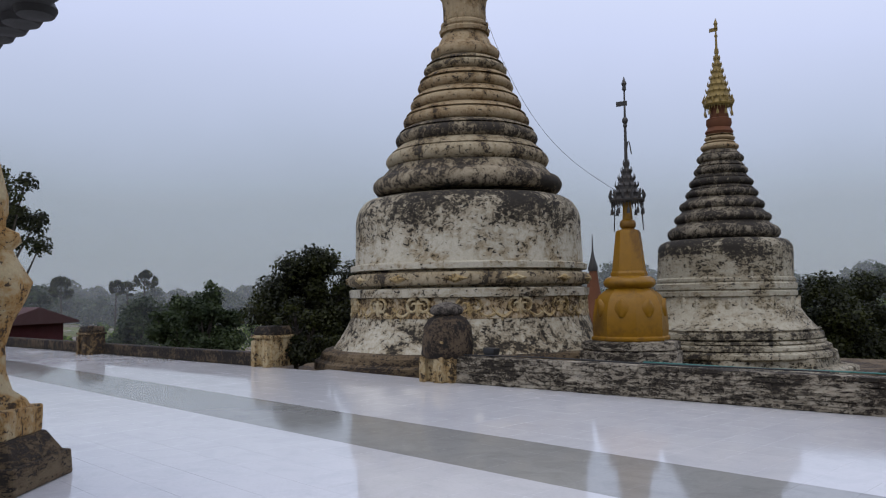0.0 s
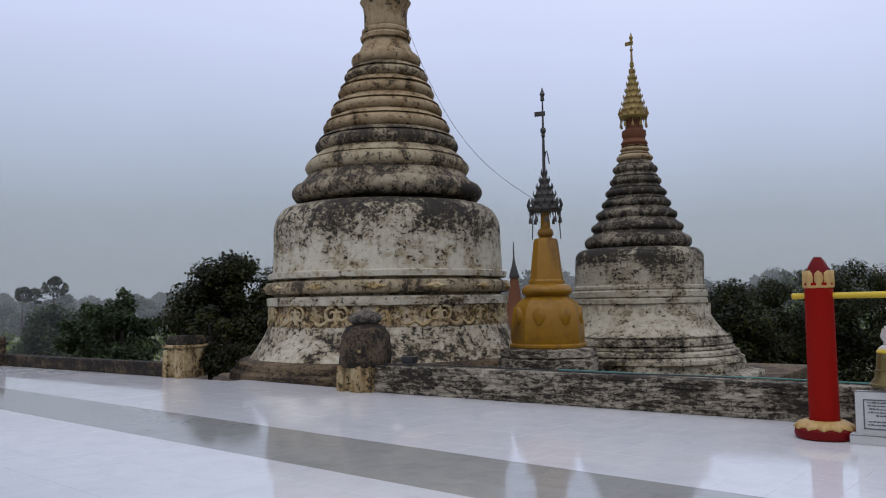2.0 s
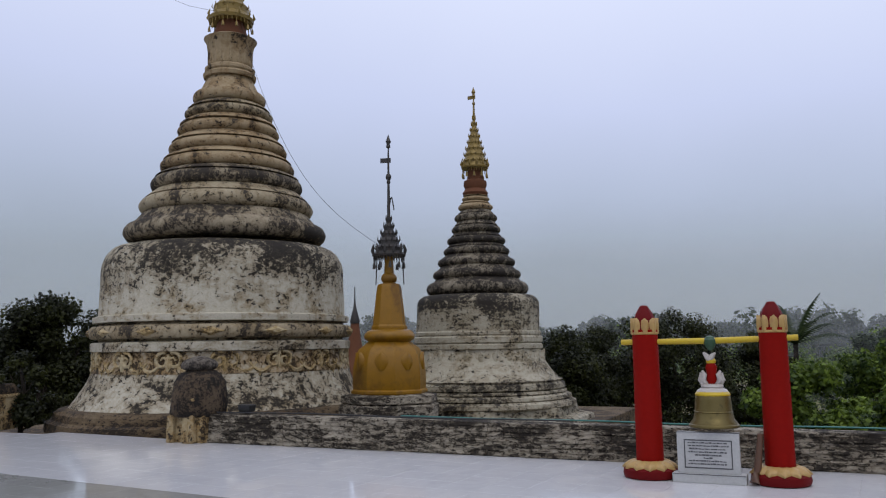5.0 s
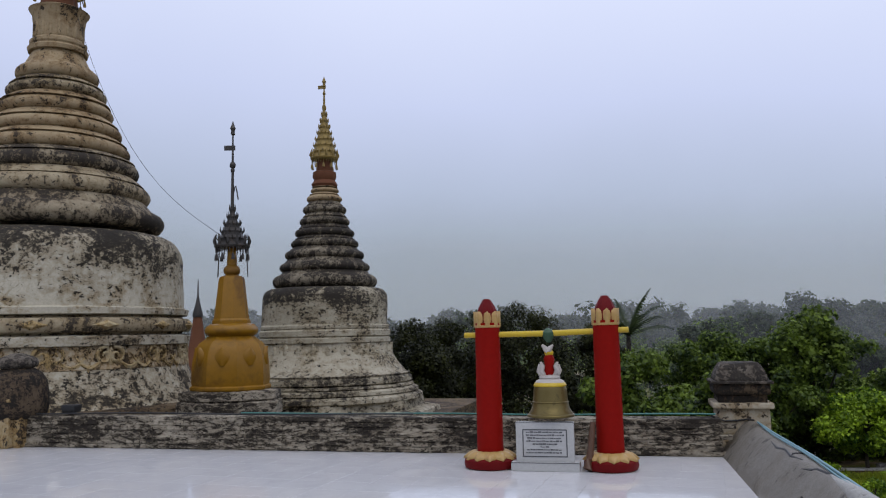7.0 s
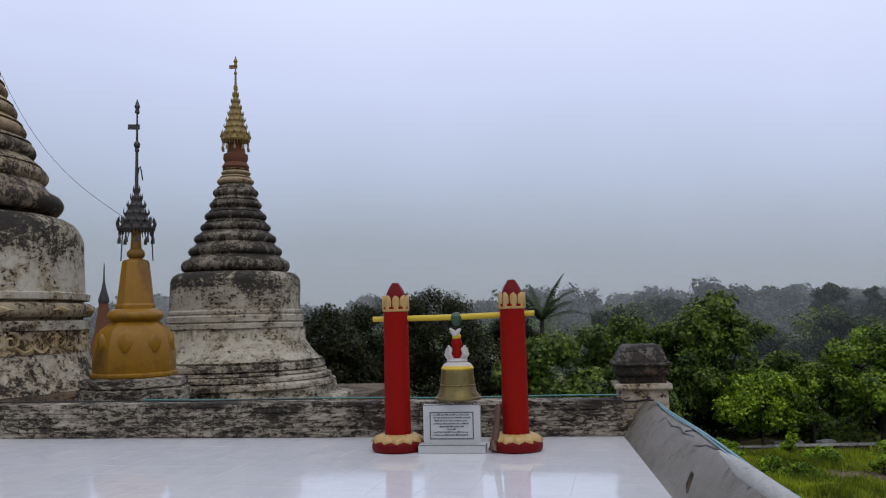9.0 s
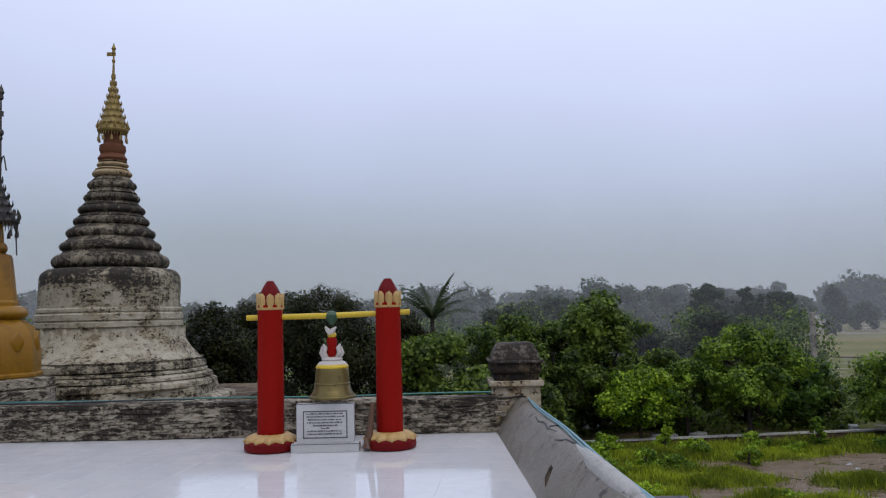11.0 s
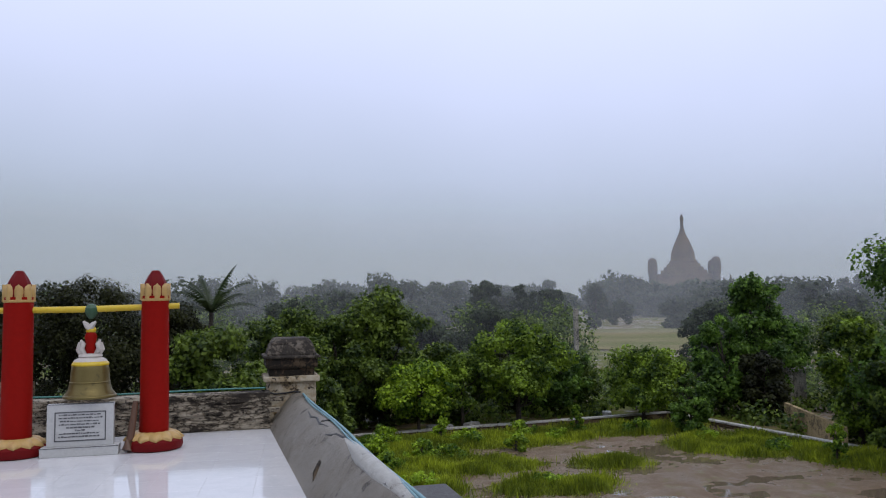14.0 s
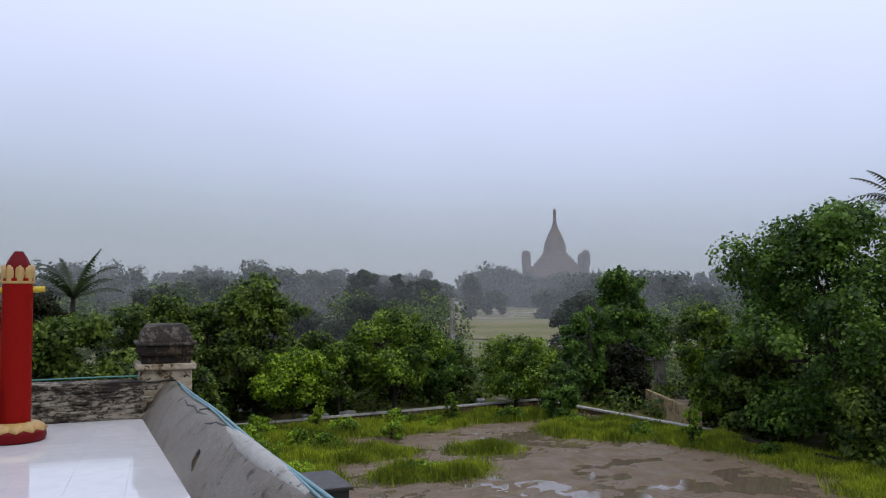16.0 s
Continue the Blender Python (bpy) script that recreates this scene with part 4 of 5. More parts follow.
# ---- hoses and cables on the walls ----
def line_thing(name, label, category, pts, r, mat):
    t = thing(name, (0, 0, 0), label, category)
    return part("strand", tube("strand", pts, r, mat, 7), t)


rng = random.Random(9)
line_thing("garden_hose", "faded blue plastic hose lying along the cement parapet", "hose",
           [(CORNER_X + 0.42 + 0.030 * (11 - y) + 0.012 * math.sin(y * 1.7), y, 0.425) for y in np.linspace(11.1, -8, 60)], 0.014, HOSE_BLUE)
line_thing("garden_hose", "thin pale blue hose beside the thicker one", "hose",
           [(CORNER_X + 0.385 + 0.030 * (11 - y) + 0.015 * math.sin(y * 2.3 + 1), y, 0.430) for y in np.linspace(10.6, -8, 60)], 0.009, HOSE_BLUE)
line_thing("garden_hose", "thin green hose along the brick parapet top", "hose",
           [(x, EDGE_Y + 0.10 + 0.02 * math.sin(x * 1.3), 0.505 + 0.006 * math.sin(x * 2.1)) for x in np.linspace(1.3, -5.2, 50)], 0.011, HOSE_GREEN)
line_thing("cable", "black cable along the brick parapet top", "cable",
           [(x, EDGE_Y + 0.04 + 0.02 * math.sin(x * 0.9 + 1), 0.50 + 0.008 * math.sin(x * 1.6)) for x in np.linspace(-2.6, -8.6, 50)], 0.012, CABLE)
line_thing("cable", "black cable looped round the corner pier", "cable",
           [(1.25, 11.2, 0.49), (1.31, 11.36, 0.45), (1.42, 11.39, 0.41), (1.56, 11.39, 0.415), (1.68, 11.39, 0.43), (1.76, 11.3, 0.43)], 0.011, CABLE)
lampbox = thing("flood_lamp", (-8.1, EDGE_Y + 0.18, 0.46), "small black flood lamp on the parapet", "lamp")
part("housing", box("housing", 0.22, 0.16, 0.12, CABLE, 0.02, 1.15, at=(0, 0, 0.04)), lampbox)
part("bracket", box("bracket", 0.06, 0.06, 0.06, IRON, 0.006), lampbox)
gutter = thing("spout_box", (2.20, 5.95, 0.06), "black metal rainwater box hung on the outer wall", "gutter")
part("trough", box("trough", 0.32, 0.50, 0.18, CABLE, 0.012), gutter)
part("lip", box("lip", 0.36, 0.54, 0.025, IRON, 0.006, at=(0, 0, 0.175)), gutter)

# ---- statue beside the terrace ----
ped = thing("pedestal", (-6.98, 2.92, 0), "stepped weathered plaster pedestal with ochre stains", "pedestal", turn=40)
part("foot_block", box("foot_block", 0.98, 0.98, 0.22, BASE_STONE, 0.03, 0.97, rough=0.012, cuts=2), ped)
part("slope_block", box("slope_block", 0.88, 0.88, 0.20, BASE_STONE, 0.03, 0.72, at=(0, 0, 0.21), rough=0.012, cuts=2), ped)
part("top_block", box("top_block", 0.60, 0.60, 0.24, STATUE_PLASTER, 0.025, at=(0, 0, 0.40), rough=0.01, cuts=2), ped)
statue_prof = [(0.26, 0.64), (0.24, 0.70), (0.16, 0.78), (0.135, 0.95), (0.13, 1.15), (0.16, 1.35), (0.215, 1.55), (0.225, 1.70), (0.19, 1.88), (0.15, 1.98), (0.20, 2.05), (0.205, 2.13), (0.14, 2.18), (0.16, 2.3), (0.15, 2.45), (0.09, 2.62), (0.03, 2.8)]
tagged(new("statue", lathe("statue", [(r * 0.9, z) for r, z in statue_prof], STATUE_PLASTER, 32, 60, 0.16, 60)), "weathered ochre guardian figure with a blackened head", "statue").matrix_basis = pose(-6.98, 2.92, 0)

# pavilion roof whose dark scalloped eave reaches over the terrace
pav = thing("pavilion", (0, 0, 0), "dark wooden pavilion with a scalloped eave", "pavilion")
part("roof_slab", box("roof_slab", 4.2, 4.2, 0.12, EAVE_BLACK, 0.02, at=(-6.06, 0.10, 3.20)), pav)
scal = lathe("scallop", [(0.02, 0.0), (0.10, 0.01), (0.12, 0.05), (0.10, 0.09), (0.02, 0.10)], EAVE_BLACK, 14)
for k in range(20):
    part("scallop", scal, pav, "", (-3.98, -1.90 + 0.2 * k, 3.15))
    part("scallop", scal, pav, "", (-8.06 + 0.2 * k, 2.16, 3.15))
for x, y in ((-7.9, -1.8), (-7.9, 1.6), (-4.6, -1.8)):
    part("column", tube("column", [(x, y, 0), (x, y, 3.2)], [0.11, 0.10], EAVE_BLACK, 12), pav)

# ---- shed beyond the terrace ----
shed = thing("shed", (-33.5, 11.3, GROUND), "low maroon shed with a faded dark red sheet roof", "shed", turn=28)
part("wall", box("wall", 6.0, 3.6, 5.85, MAROON, 0.03), shed)
rv = [(-3.4, -2.2, 5.75), (3.4, -2.2, 5.75), (3.4, 0, 6.3), (-3.4, 0, 6.3), (-3.4, 2.2, 5.75), (3.4, 2.2, 5.75), (-3.4, -2.2, 5.67), (3.4, -2.2, 5.67), (3.4, 2.2, 5.67), (-3.4, 2.2, 5.67)]
part("roof", mesh_of("roof", rv, [(0, 1, 2, 3), (3, 2, 5, 4), (6, 7, 1, 0), (8, 9, 4, 5), (9, 8, 7, 6), (0, 3, 4, 9, 6), (1, 7, 8, 5, 2)], ROOF_RED), shed)

# ---- plants ----
def leaf_cloud(blobs, count, size, seed, droop=0.3, flat=0.85, shell=0.25):
    """Leaves, each a folded diamond, scattered through clumps (x, y, z, radius)."""
    rg = np.random.RandomState(seed)
    bl = np.array(blobs)
    w = bl[:, 3] ** 2
    pick = rg.choice(len(bl), count, p=w / w.sum())
    d = rg.normal(size=(count, 3))
    d /= np.linalg.norm(d, axis=1)[:, None]
    rad = bl[pick, 3] * (shell + (1.12 - shell) * rg.rand(count) ** 0.7)
    c = bl[pick, :3] + d * rad[:, None] * np.array([1, 1, flat])
    nrm = d * 0.7 + rg.normal(size=(count, 3)) * 0.55 + np.array([0, 0, 0.45])
    nrm /= np.linalg.norm(nrm, axis=1)[:, None]
    u = np.cross(nrm, rg.normal(size=(count, 3)))
    u[:, 2] -= droop
    u -= nrm * (u * nrm).sum(1)[:, None]
    u /= np.linalg.norm(u, axis=1)[:, None]
    v = np.cross(nrm, u)
    s = size * (0.6 + 0.8 * rg.rand(count))[:, None]
    wd = s * (0.30 + 0.15 * rg.rand(count))[:, None]
    p0, p1, p2, p3 = c - u * s * 0.5, c + v * wd - nrm * wd * 0.35, c + u * s * 0.5, c - v * wd - nrm * wd * 0.35
    verts = np.stack([p0, p1, p2, p3], 1).reshape(-1, 3)
    return verts


def leaf_mesh(name, verts, mat):
    n = len(verts) // 4
    me = bpy.data.meshes.new(name)
    me.vertices.add(len(verts))
    me.vertices.foreach_set("co", verts.astype(np.float32).ravel())
    idx = np.arange(n)[:, None] * 4
    tri = np.concatenate([idx + np.array([0, 1, 2]), idx + np.array([0, 2, 3])], 1).reshape(-1)
    me.loops.add(len(tri))
    me.loops.foreach_set("vertex_index", tri.astype(np.int32))
    me.polygons.add(n * 2)
    me.polygons.foreach_set("loop_start", np.arange(n * 2, dtype=np.int32) * 3)
    me.materials.append(mat)
    me.update(calc_edges=True)
    me.validate()
    return me


def crown_blobs(rg, height, radius, base, n, lumpy=0.2):
    """Clumps spread through an uneven rounded crown."""
    out = []
    for k in range(n):
        a, f = rg.uniform(0, 2 * math.pi), rg.uniform(0, 1)
        zz = base + (height - base) * (0.06 + 0.84 * f)
        env = math.sin(math.pi * (0.24 + 0.68 * f)) ** 0.6
        bay = 0.80 + 0.32 * math.sin(a * 2 + n) * math.sin(zz * 1.3 + n) + 0.12 * math.sin(a * 5 + zz * 2)
        rr = radius * (1 - lumpy * 0.6) * env * bay * rg.uniform(0.1, 1) ** 0.42
        out.append((rr * math.cos(a), rr * math.sin(a), zz, radius * lumpy * rg.uniform(0.55, 1.35)))
    out.append((0, 0, height - radius * lumpy * 0.75, radius * lumpy * 0.75))
    return out


def tree(at, top, radius, mat, label, leaves=7000, size=0.26, seed=1, base=0.25, clumps=22, name="tree", category="tree", group="", lumpy=0.19, base_z=GROUND):
    rg = random.Random(seed)
    h = top - base_z
    t = thing(name, (at[0], at[1], base_z), label, category, group)
    blobs = crown_blobs(rg, h, radius, h * base, clumps * 3, lumpy)
    tr = max(0.05, h * 0.022)
    bend = [(rg.uniform(-0.1, 0.1) * h * 0.3 * f, rg.uniform(-0.1, 0.1) * h * 0.3 * f, h * 0.72 * f) for f in (0, 0.25, 0.5, 0.75, 1)]
    wood = [tube("w", [(0, 0, -0.1)] + bend[1:], [tr * 1.4, tr, tr * 0.8, tr * 0.55, tr * 0.25], BARK, 7)]
    part("trunk", wood[0], t, "brown bark trunk")
    for b in blobs[:12]:
        s = Vector(bend[min(3, 1 + int(3 * b[2] / h) - 0)]) if b[2] > h * 0.4 else Vector(bend[1])
        e = Vector(b[:3])
        m = s.lerp(e, 0.5) + Vector((0, 0, -0.06 * h))
        part("limb", tube("limb", [s, m, e], [tr * 0.5, tr * 0.32, tr * 0.1], BARK, 5), t)
    part("crown", leaf_mesh("crown", leaf_cloud(blobs, int(leaves * 1.5), size * 0.8, seed), mat), t)
    return t


def palm(at, top, frond, label, kind="coconut", seed=1, leaf=MID_LEAF, base_z=GROUND):
    rg = random.Random(seed)
    h = top - base_z - frond * 0.45
    t = thing("palm_tree", (at[0], at[1], base_z), label, "palm")
    lean = rg.uniform(-0.06, 0.06) * h
    part("trunk", tube("trunk", [(0, 0, -0.1), (lean * 0.3, 0, h * 0.5), (lean, 0, h)], [0.22, 0.15, 0.11], BARK, 8), t)
    verts, faces = [], []
    n = 15 if kind == "coconut" else 34
    for k in range(n):
        a = 2 * math.pi * k / n + rg.uniform(-0.2, 0.2)
        el0 = rg.uniform(0.35, 1.2) if kind == "coconut" else rg.uniform(-0.7, 1.5)
        dirh = Vector((math.cos(a), math.sin(a), 0))
        side = Vector((-math.sin(a), math.cos(a), 0))
        p = Vector((lean, 0, h))
        droop = rg.uniform(0.5, 1.5)
        L = frond * (rg.uniform(0.85, 1.1) if kind == "coconut" else rg.uniform(0.35, 0.95))
        steps = 18
        if kind == "coconut":
            for s in range(steps):
                f = s / steps
                el = el0 - droop * f * f
                d = dirh * math.cos(el) + Vector((0, 0, math.sin(el)))
                q = p + d * L / steps
                wl_ = L * 0.13 * math.sin(math.pi * min(1, 0.12 + f * 0.85))
                for sg in (-1, 1):
                    tip = p + side * sg * wl_ + d * wl_ * 0.45 + Vector((0, 0, -wl_ * 0.55))
                    o = len(verts)
                    verts += [p - d * 0.02, p + d * 0.13, tip]
                    faces.append((o, o + 1, o + 2))
                o = len(verts)
                verts += [p + side * 0.02, p - side * 0.02, q]
                faces.append((o, o + 1, o + 2))
                p = q
        else:
            d = dirh * math.cos(el0) + Vector((0, 0, math.sin(el0)))
            up = side.cross(d)
            roll = rg.uniform(0, math.pi)
            side, up = side * math.cos(roll) + up * math.sin(roll), up * math.cos(roll) - side * math.sin(roll)
            hub = p + d * L * 0.45
            o = len(verts)
            verts += [p + side * 0.04, p - side * 0.04, hub]
            faces.append((o, o + 1, o + 2))
            for j in range(9):
                b = (j / 8 - 0.5) * 2.5 + rg.uniform(-0.12, 0.12)
                b2 = b + 0.34
                o = len(verts)
                verts += [hub, hub + (d * math.cos(b) + side * math.sin(b)) * L * 0.5, hub + (d * math.cos(b2) + side * math.sin(b2)) * L * 0.42 + up * 0.05]
                faces.append((o, o + 1, o + 2))
    part("fronds", mesh_of("fronds", verts, faces, leaf), t)
    return t


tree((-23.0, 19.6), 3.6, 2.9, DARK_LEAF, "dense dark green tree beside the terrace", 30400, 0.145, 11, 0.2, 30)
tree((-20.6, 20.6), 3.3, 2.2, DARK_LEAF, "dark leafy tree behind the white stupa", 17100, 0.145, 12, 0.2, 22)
tree((-37.5, 24.6), 2.6, 2.6, HAZED_LEAF, "rounded grey-green tree in mist", 8000, 0.24, 13, 0.15)
tree((-44, 26.5), 1.9, 2.9, HAZED_LEAF, "low misty tree by the field", 6000, 0.28, 14, 0.1)
tree((-52.5, 28.8), 1.7, 3.2, HAZED_LEAF, "low misty tree by the field", 6000, 0.3, 15, 0.1)
tree((-13.3, 5.25), 3.75, 0.92, DARK_LEAF, "twiggy dark shrub growing behind the statue", 2300, 0.08, 16, 0.62, 8, "shrub", "shrub", base_z=0.0)
tree((-14.3, 12.0), 1.55, 0.85, DARK_LEAF, "dark twiggy shrub leaning over the gate pier", 3200, 0.10, 17, 0.2, 10, "shrub", "shrub", base_z=-0.34)
palm((-146.5, 63.9), 5.0, 3.0, "toddy palm on the plain", "toddy", 1, DARK_LEAF)
palm((-142.7, 72.0), 4.5, 2.3, "toddy palm on the plain", "toddy", 2, DARK_LEAF)
palm((-146.1, 76.2), 4.4, 2.4, "toddy palm on the plain", "toddy", 3, DARK_LEAF)
palm((-135.9, 74.2), 6.1, 2.9, "toddy palm on the plain", "toddy", 4, DARK_LEAF)

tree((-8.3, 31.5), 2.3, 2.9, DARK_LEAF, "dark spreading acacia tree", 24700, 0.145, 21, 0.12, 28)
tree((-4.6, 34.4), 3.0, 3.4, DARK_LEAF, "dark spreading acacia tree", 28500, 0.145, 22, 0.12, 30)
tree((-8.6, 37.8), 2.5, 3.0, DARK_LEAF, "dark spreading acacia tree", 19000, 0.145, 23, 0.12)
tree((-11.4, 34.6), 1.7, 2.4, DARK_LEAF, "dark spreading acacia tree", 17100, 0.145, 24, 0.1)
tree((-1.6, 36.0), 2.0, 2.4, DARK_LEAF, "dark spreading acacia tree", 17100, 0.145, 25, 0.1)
palm((-0.15, 40.8), 2.5, 2.6, "coconut palm among dark trees", "coconut", 5, HAZED_LEAF)
tree((0.2, 30.8), 0.9, 2.5, DEEP_LEAF, "leafy green mango tree below the terrace", 11000, 0.22, 26, 0.08, 26)
tree((3.2, 31.6), 0.2, 2.0, DEEP_LEAF, "leafy green mango tree below the terrace", 8000, 0.22, 27, 0.05)
tree((1.4, 27.5), -1.9, 1.4, BRIGHT_LEAF, "bright young green shrub", 4000, 0.2, 28, 0.02, 14, "shrub", "shrub")
tree((3.6, 41.0), 1.6, 3.0, DEEP_LEAF, "green tree with an uneven crown", 9000, 0.24, 29, 0.1)
tree((6.1, 70.7), 2.4, 4.0, HAZED_LEAF, "rounded far tree in the mist", 7000, 0.34, 30, 0.1)
tree((8.9, 44.1), 2.8, 3.6, DEEP_LEAF, "tall broad-leaved tree with an open top", 12000, 0.27, 31, 0.12, 30)
tree((6.2, 42.2), 1.2, 2.6, DEEP_LEAF, "mid green broad-leaved tree below the terrace", 8000, 0.25, 32, 0.1)
tree((9.9, 39.6), -1.3, 2.3, BRIGHT_LEAF, "bright yellow-green fruit tree", 8000, 0.2, 33, 0.33, 22)
tree((12.6, 41.2), -1.0, 2.0, OLIVE_LEAF, "fruit tree with fresh green leaves", 6500, 0.2, 34, 0.32)
tree((15.8, 41.4), 0.6, 3.3, OLIVE_LEAF, "round fruit tree with fresh leaves", 12000, 0.22, 35, 0.30, 28)
tree((19.6, 44.5), -0.6, 2.2, MID_LEAF, "dark green fruit tree behind the yard", 7000, 0.24, 36, 0.1)
tree((22.8, 40.6), -0.9, 2.9, OLIVE_LEAF, "low yellow-green fruit tree by the wall", 11000, 0.2, 37, 0.24, 26)
tree((22.6, 35.6), -1.9, 1.3, MID_LEAF, "bushy shrub at the wall corner", 4500, 0.18, 38, 0.02, 14, "shrub", "shrub")
tree((31.5, 42.6), 3.3, 3.2, MID_LEAF, "tall green tree beyond the field", 11000, 0.26, 39, 0.1, 28)
tree((28.6, 41.8), 0.8, 2.5, MID_LEAF, "green tree beyond the field", 8000, 0.25, 40, 0.08)
tree((33.8, 50.8), 1.6, 3.0, HAZED_LEAF, "misty tree beyond the field", 7000, 0.28, 41, 0.1)
tree((22.9, 67.1), 1.3, 4.2, HAZED_LEAF, "misty rounded tree beyond the orchard", 8000, 0.34, 42, 0.08)
tree((15.5, 62), 0.6, 3.4, HAZED_LEAF, "misty rounded tree beyond the orchard", 7000, 0.34, 43, 0.08)
tree((46.5, 142.7), 6.0, 5.0, HAZED_LEAF, "broad rounded tree in the misty plain", 11000, 0.55, 151, 0.02, 26)
tree((52.5, 139.0), 5.2, 3.6, HAZED_LEAF, "broad rounded tree in the misty plain", 9000, 0.55, 152, 0.02, 22)
tree((65.5, 157.2), 4.6, 4.4, HAZED_LEAF, "broad rounded tree in the misty plain", 10000, 0.55, 153, 0.02, 24)
tree((86.8, 180.2), 6.4, 3.4, HAZED_LEAF, "tall rounded tree in the misty plain", 8000, 0.6, 154, 0.02, 20)
tree((13.8, 128.5), 3.4, 4.6, HAZED_LEAF, "broad rounded tree in the misty plain", 9000, 0.55, 155, 0.02, 22)
tree((29.4, 24.8), 5.6, 5.9, MID_LEAF, "big dense dark green tree", 34000, 0.24, 44, 0.06, 60, lumpy=0.15)
tree((31.5, 19.5), 3.6, 4.4, MID_LEAF, "big dense dark green tree", 16000, 0.25, 45, 0.06, 34, lumpy=0.16)
tree((28.2, 30.8), 0.8, 2.0, OLIVE_LEAF, "leafy tree beside the big tree", 8000, 0.22, 46, 0.06)
palm((34.0, 24.4), 6.5, 3.0, "coconut palm rising behind the big tree", "coconut", 7, DARK_LEAF)

for k, (x, y, top, r) in enumerate(((5.0, 43.5, -1.2, 2.2), (8.2, 46.5, -0.9, 2.6), (12.2, 45.4, -0.6, 2.6), (17.5, 46.8, -0.9, 2.5), (20.8, 46.0, -1.3, 2.2), (25.8, 44.6, -2.3, 2.2), (29.6, 39.4, -1.2, 1.9), (28.5, 47.5, -2.2, 2.4), (2.0, 37.5, -0.8, 2.2), (-2.2, 31.0, -1.4, 1.9), (36.5, 40.5, 1.0, 3.0), (4.4, 36.2, -1.5, 1.9))):
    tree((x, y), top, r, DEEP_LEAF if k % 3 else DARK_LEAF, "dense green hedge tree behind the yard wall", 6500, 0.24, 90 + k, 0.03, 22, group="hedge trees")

for k, (x, y, top, r) in enumerate(((27.6, 21.6, -1.2, 2.6), (28.2, 28.0, -0.6, 2.4), (30.0, 18.2, 0.6, 3.0), (27.4, 18.0, -2.0, 2.2), (30.5, 31.0, 0.2, 2.6), (34.5, 33.0, 1.2, 3.0))):
    tree((x, y), top, r, DEEP_LEAF, "dense green undergrowth tree round the big tree", 8000, 0.24, 120 + k, 0.0, 26, group="undergrowth")

def undergrowth():
    rg = random.Random(71)
    blobs = []
    while len(blobs) < 420:
        x, y = rg.uniform(-16, 50), rg.uniform(27, 66)
        if (y > 42.5 or x > 27.5 + (41 - y) * 0.1 or x < 4.2) and not (x < -3 and y < 30):
            blobs.append((x, y, GROUND + rg.uniform(0.0, 0.5), rg.uniform(0.7, 1.5)))
    tagged(new("undergrowth", leaf_mesh("undergrowth", leaf_cloud(blobs, 90000, 0.26, 72, flat=0.7), DEEP_LEAF)), "tangled low green undergrowth below the trees", "undergrowth", kind="stuff")


undergrowth()

# small plants in the yard
rng = random.Random(31)
for k, (x, y, h, r) in enumerate(((10.5, 37.6, 1.3, 0.55), (17.6, 37.9, 1.5, 0.5), (8.6, 33.5, 0.9, 0.8), (6.4, 30.5, 1.0, 1.0), (13.0, 34.2, 0.8, 0.7), (5.4, 27.5, 0.9, 0.9), (23.9, 27.4, 1.7, 0.7), (7.6, 36.8, 1.1, 0.9), (9.6, 33.2, 0.7, 0.9), (11.4, 36.0, 0.8, 1.0), (14.2, 37.2, 0.9, 1.1), (16.0, 36.4, 0.6, 0.8), (20.2, 36.6, 0.8, 1.0), (22.0, 33.4, 0.6, 0.9), (23.4, 30.4, 0.6, 0.9), (6.6, 33.6, 1.2, 1.2), (25.4, 24.4, 0.6, 0.8), (11.6, 27.4, 0.45, 0.8), (7.4, 28.6, 0.7, 1.0))):
    tree((x, y), GROUND + h, r, BRIGHT_LEAF, "small bright green bush in the wet yard", 1300, 0.14, 60 + k, 0.03, 9, "bush", "bush", "bushes in the yard")

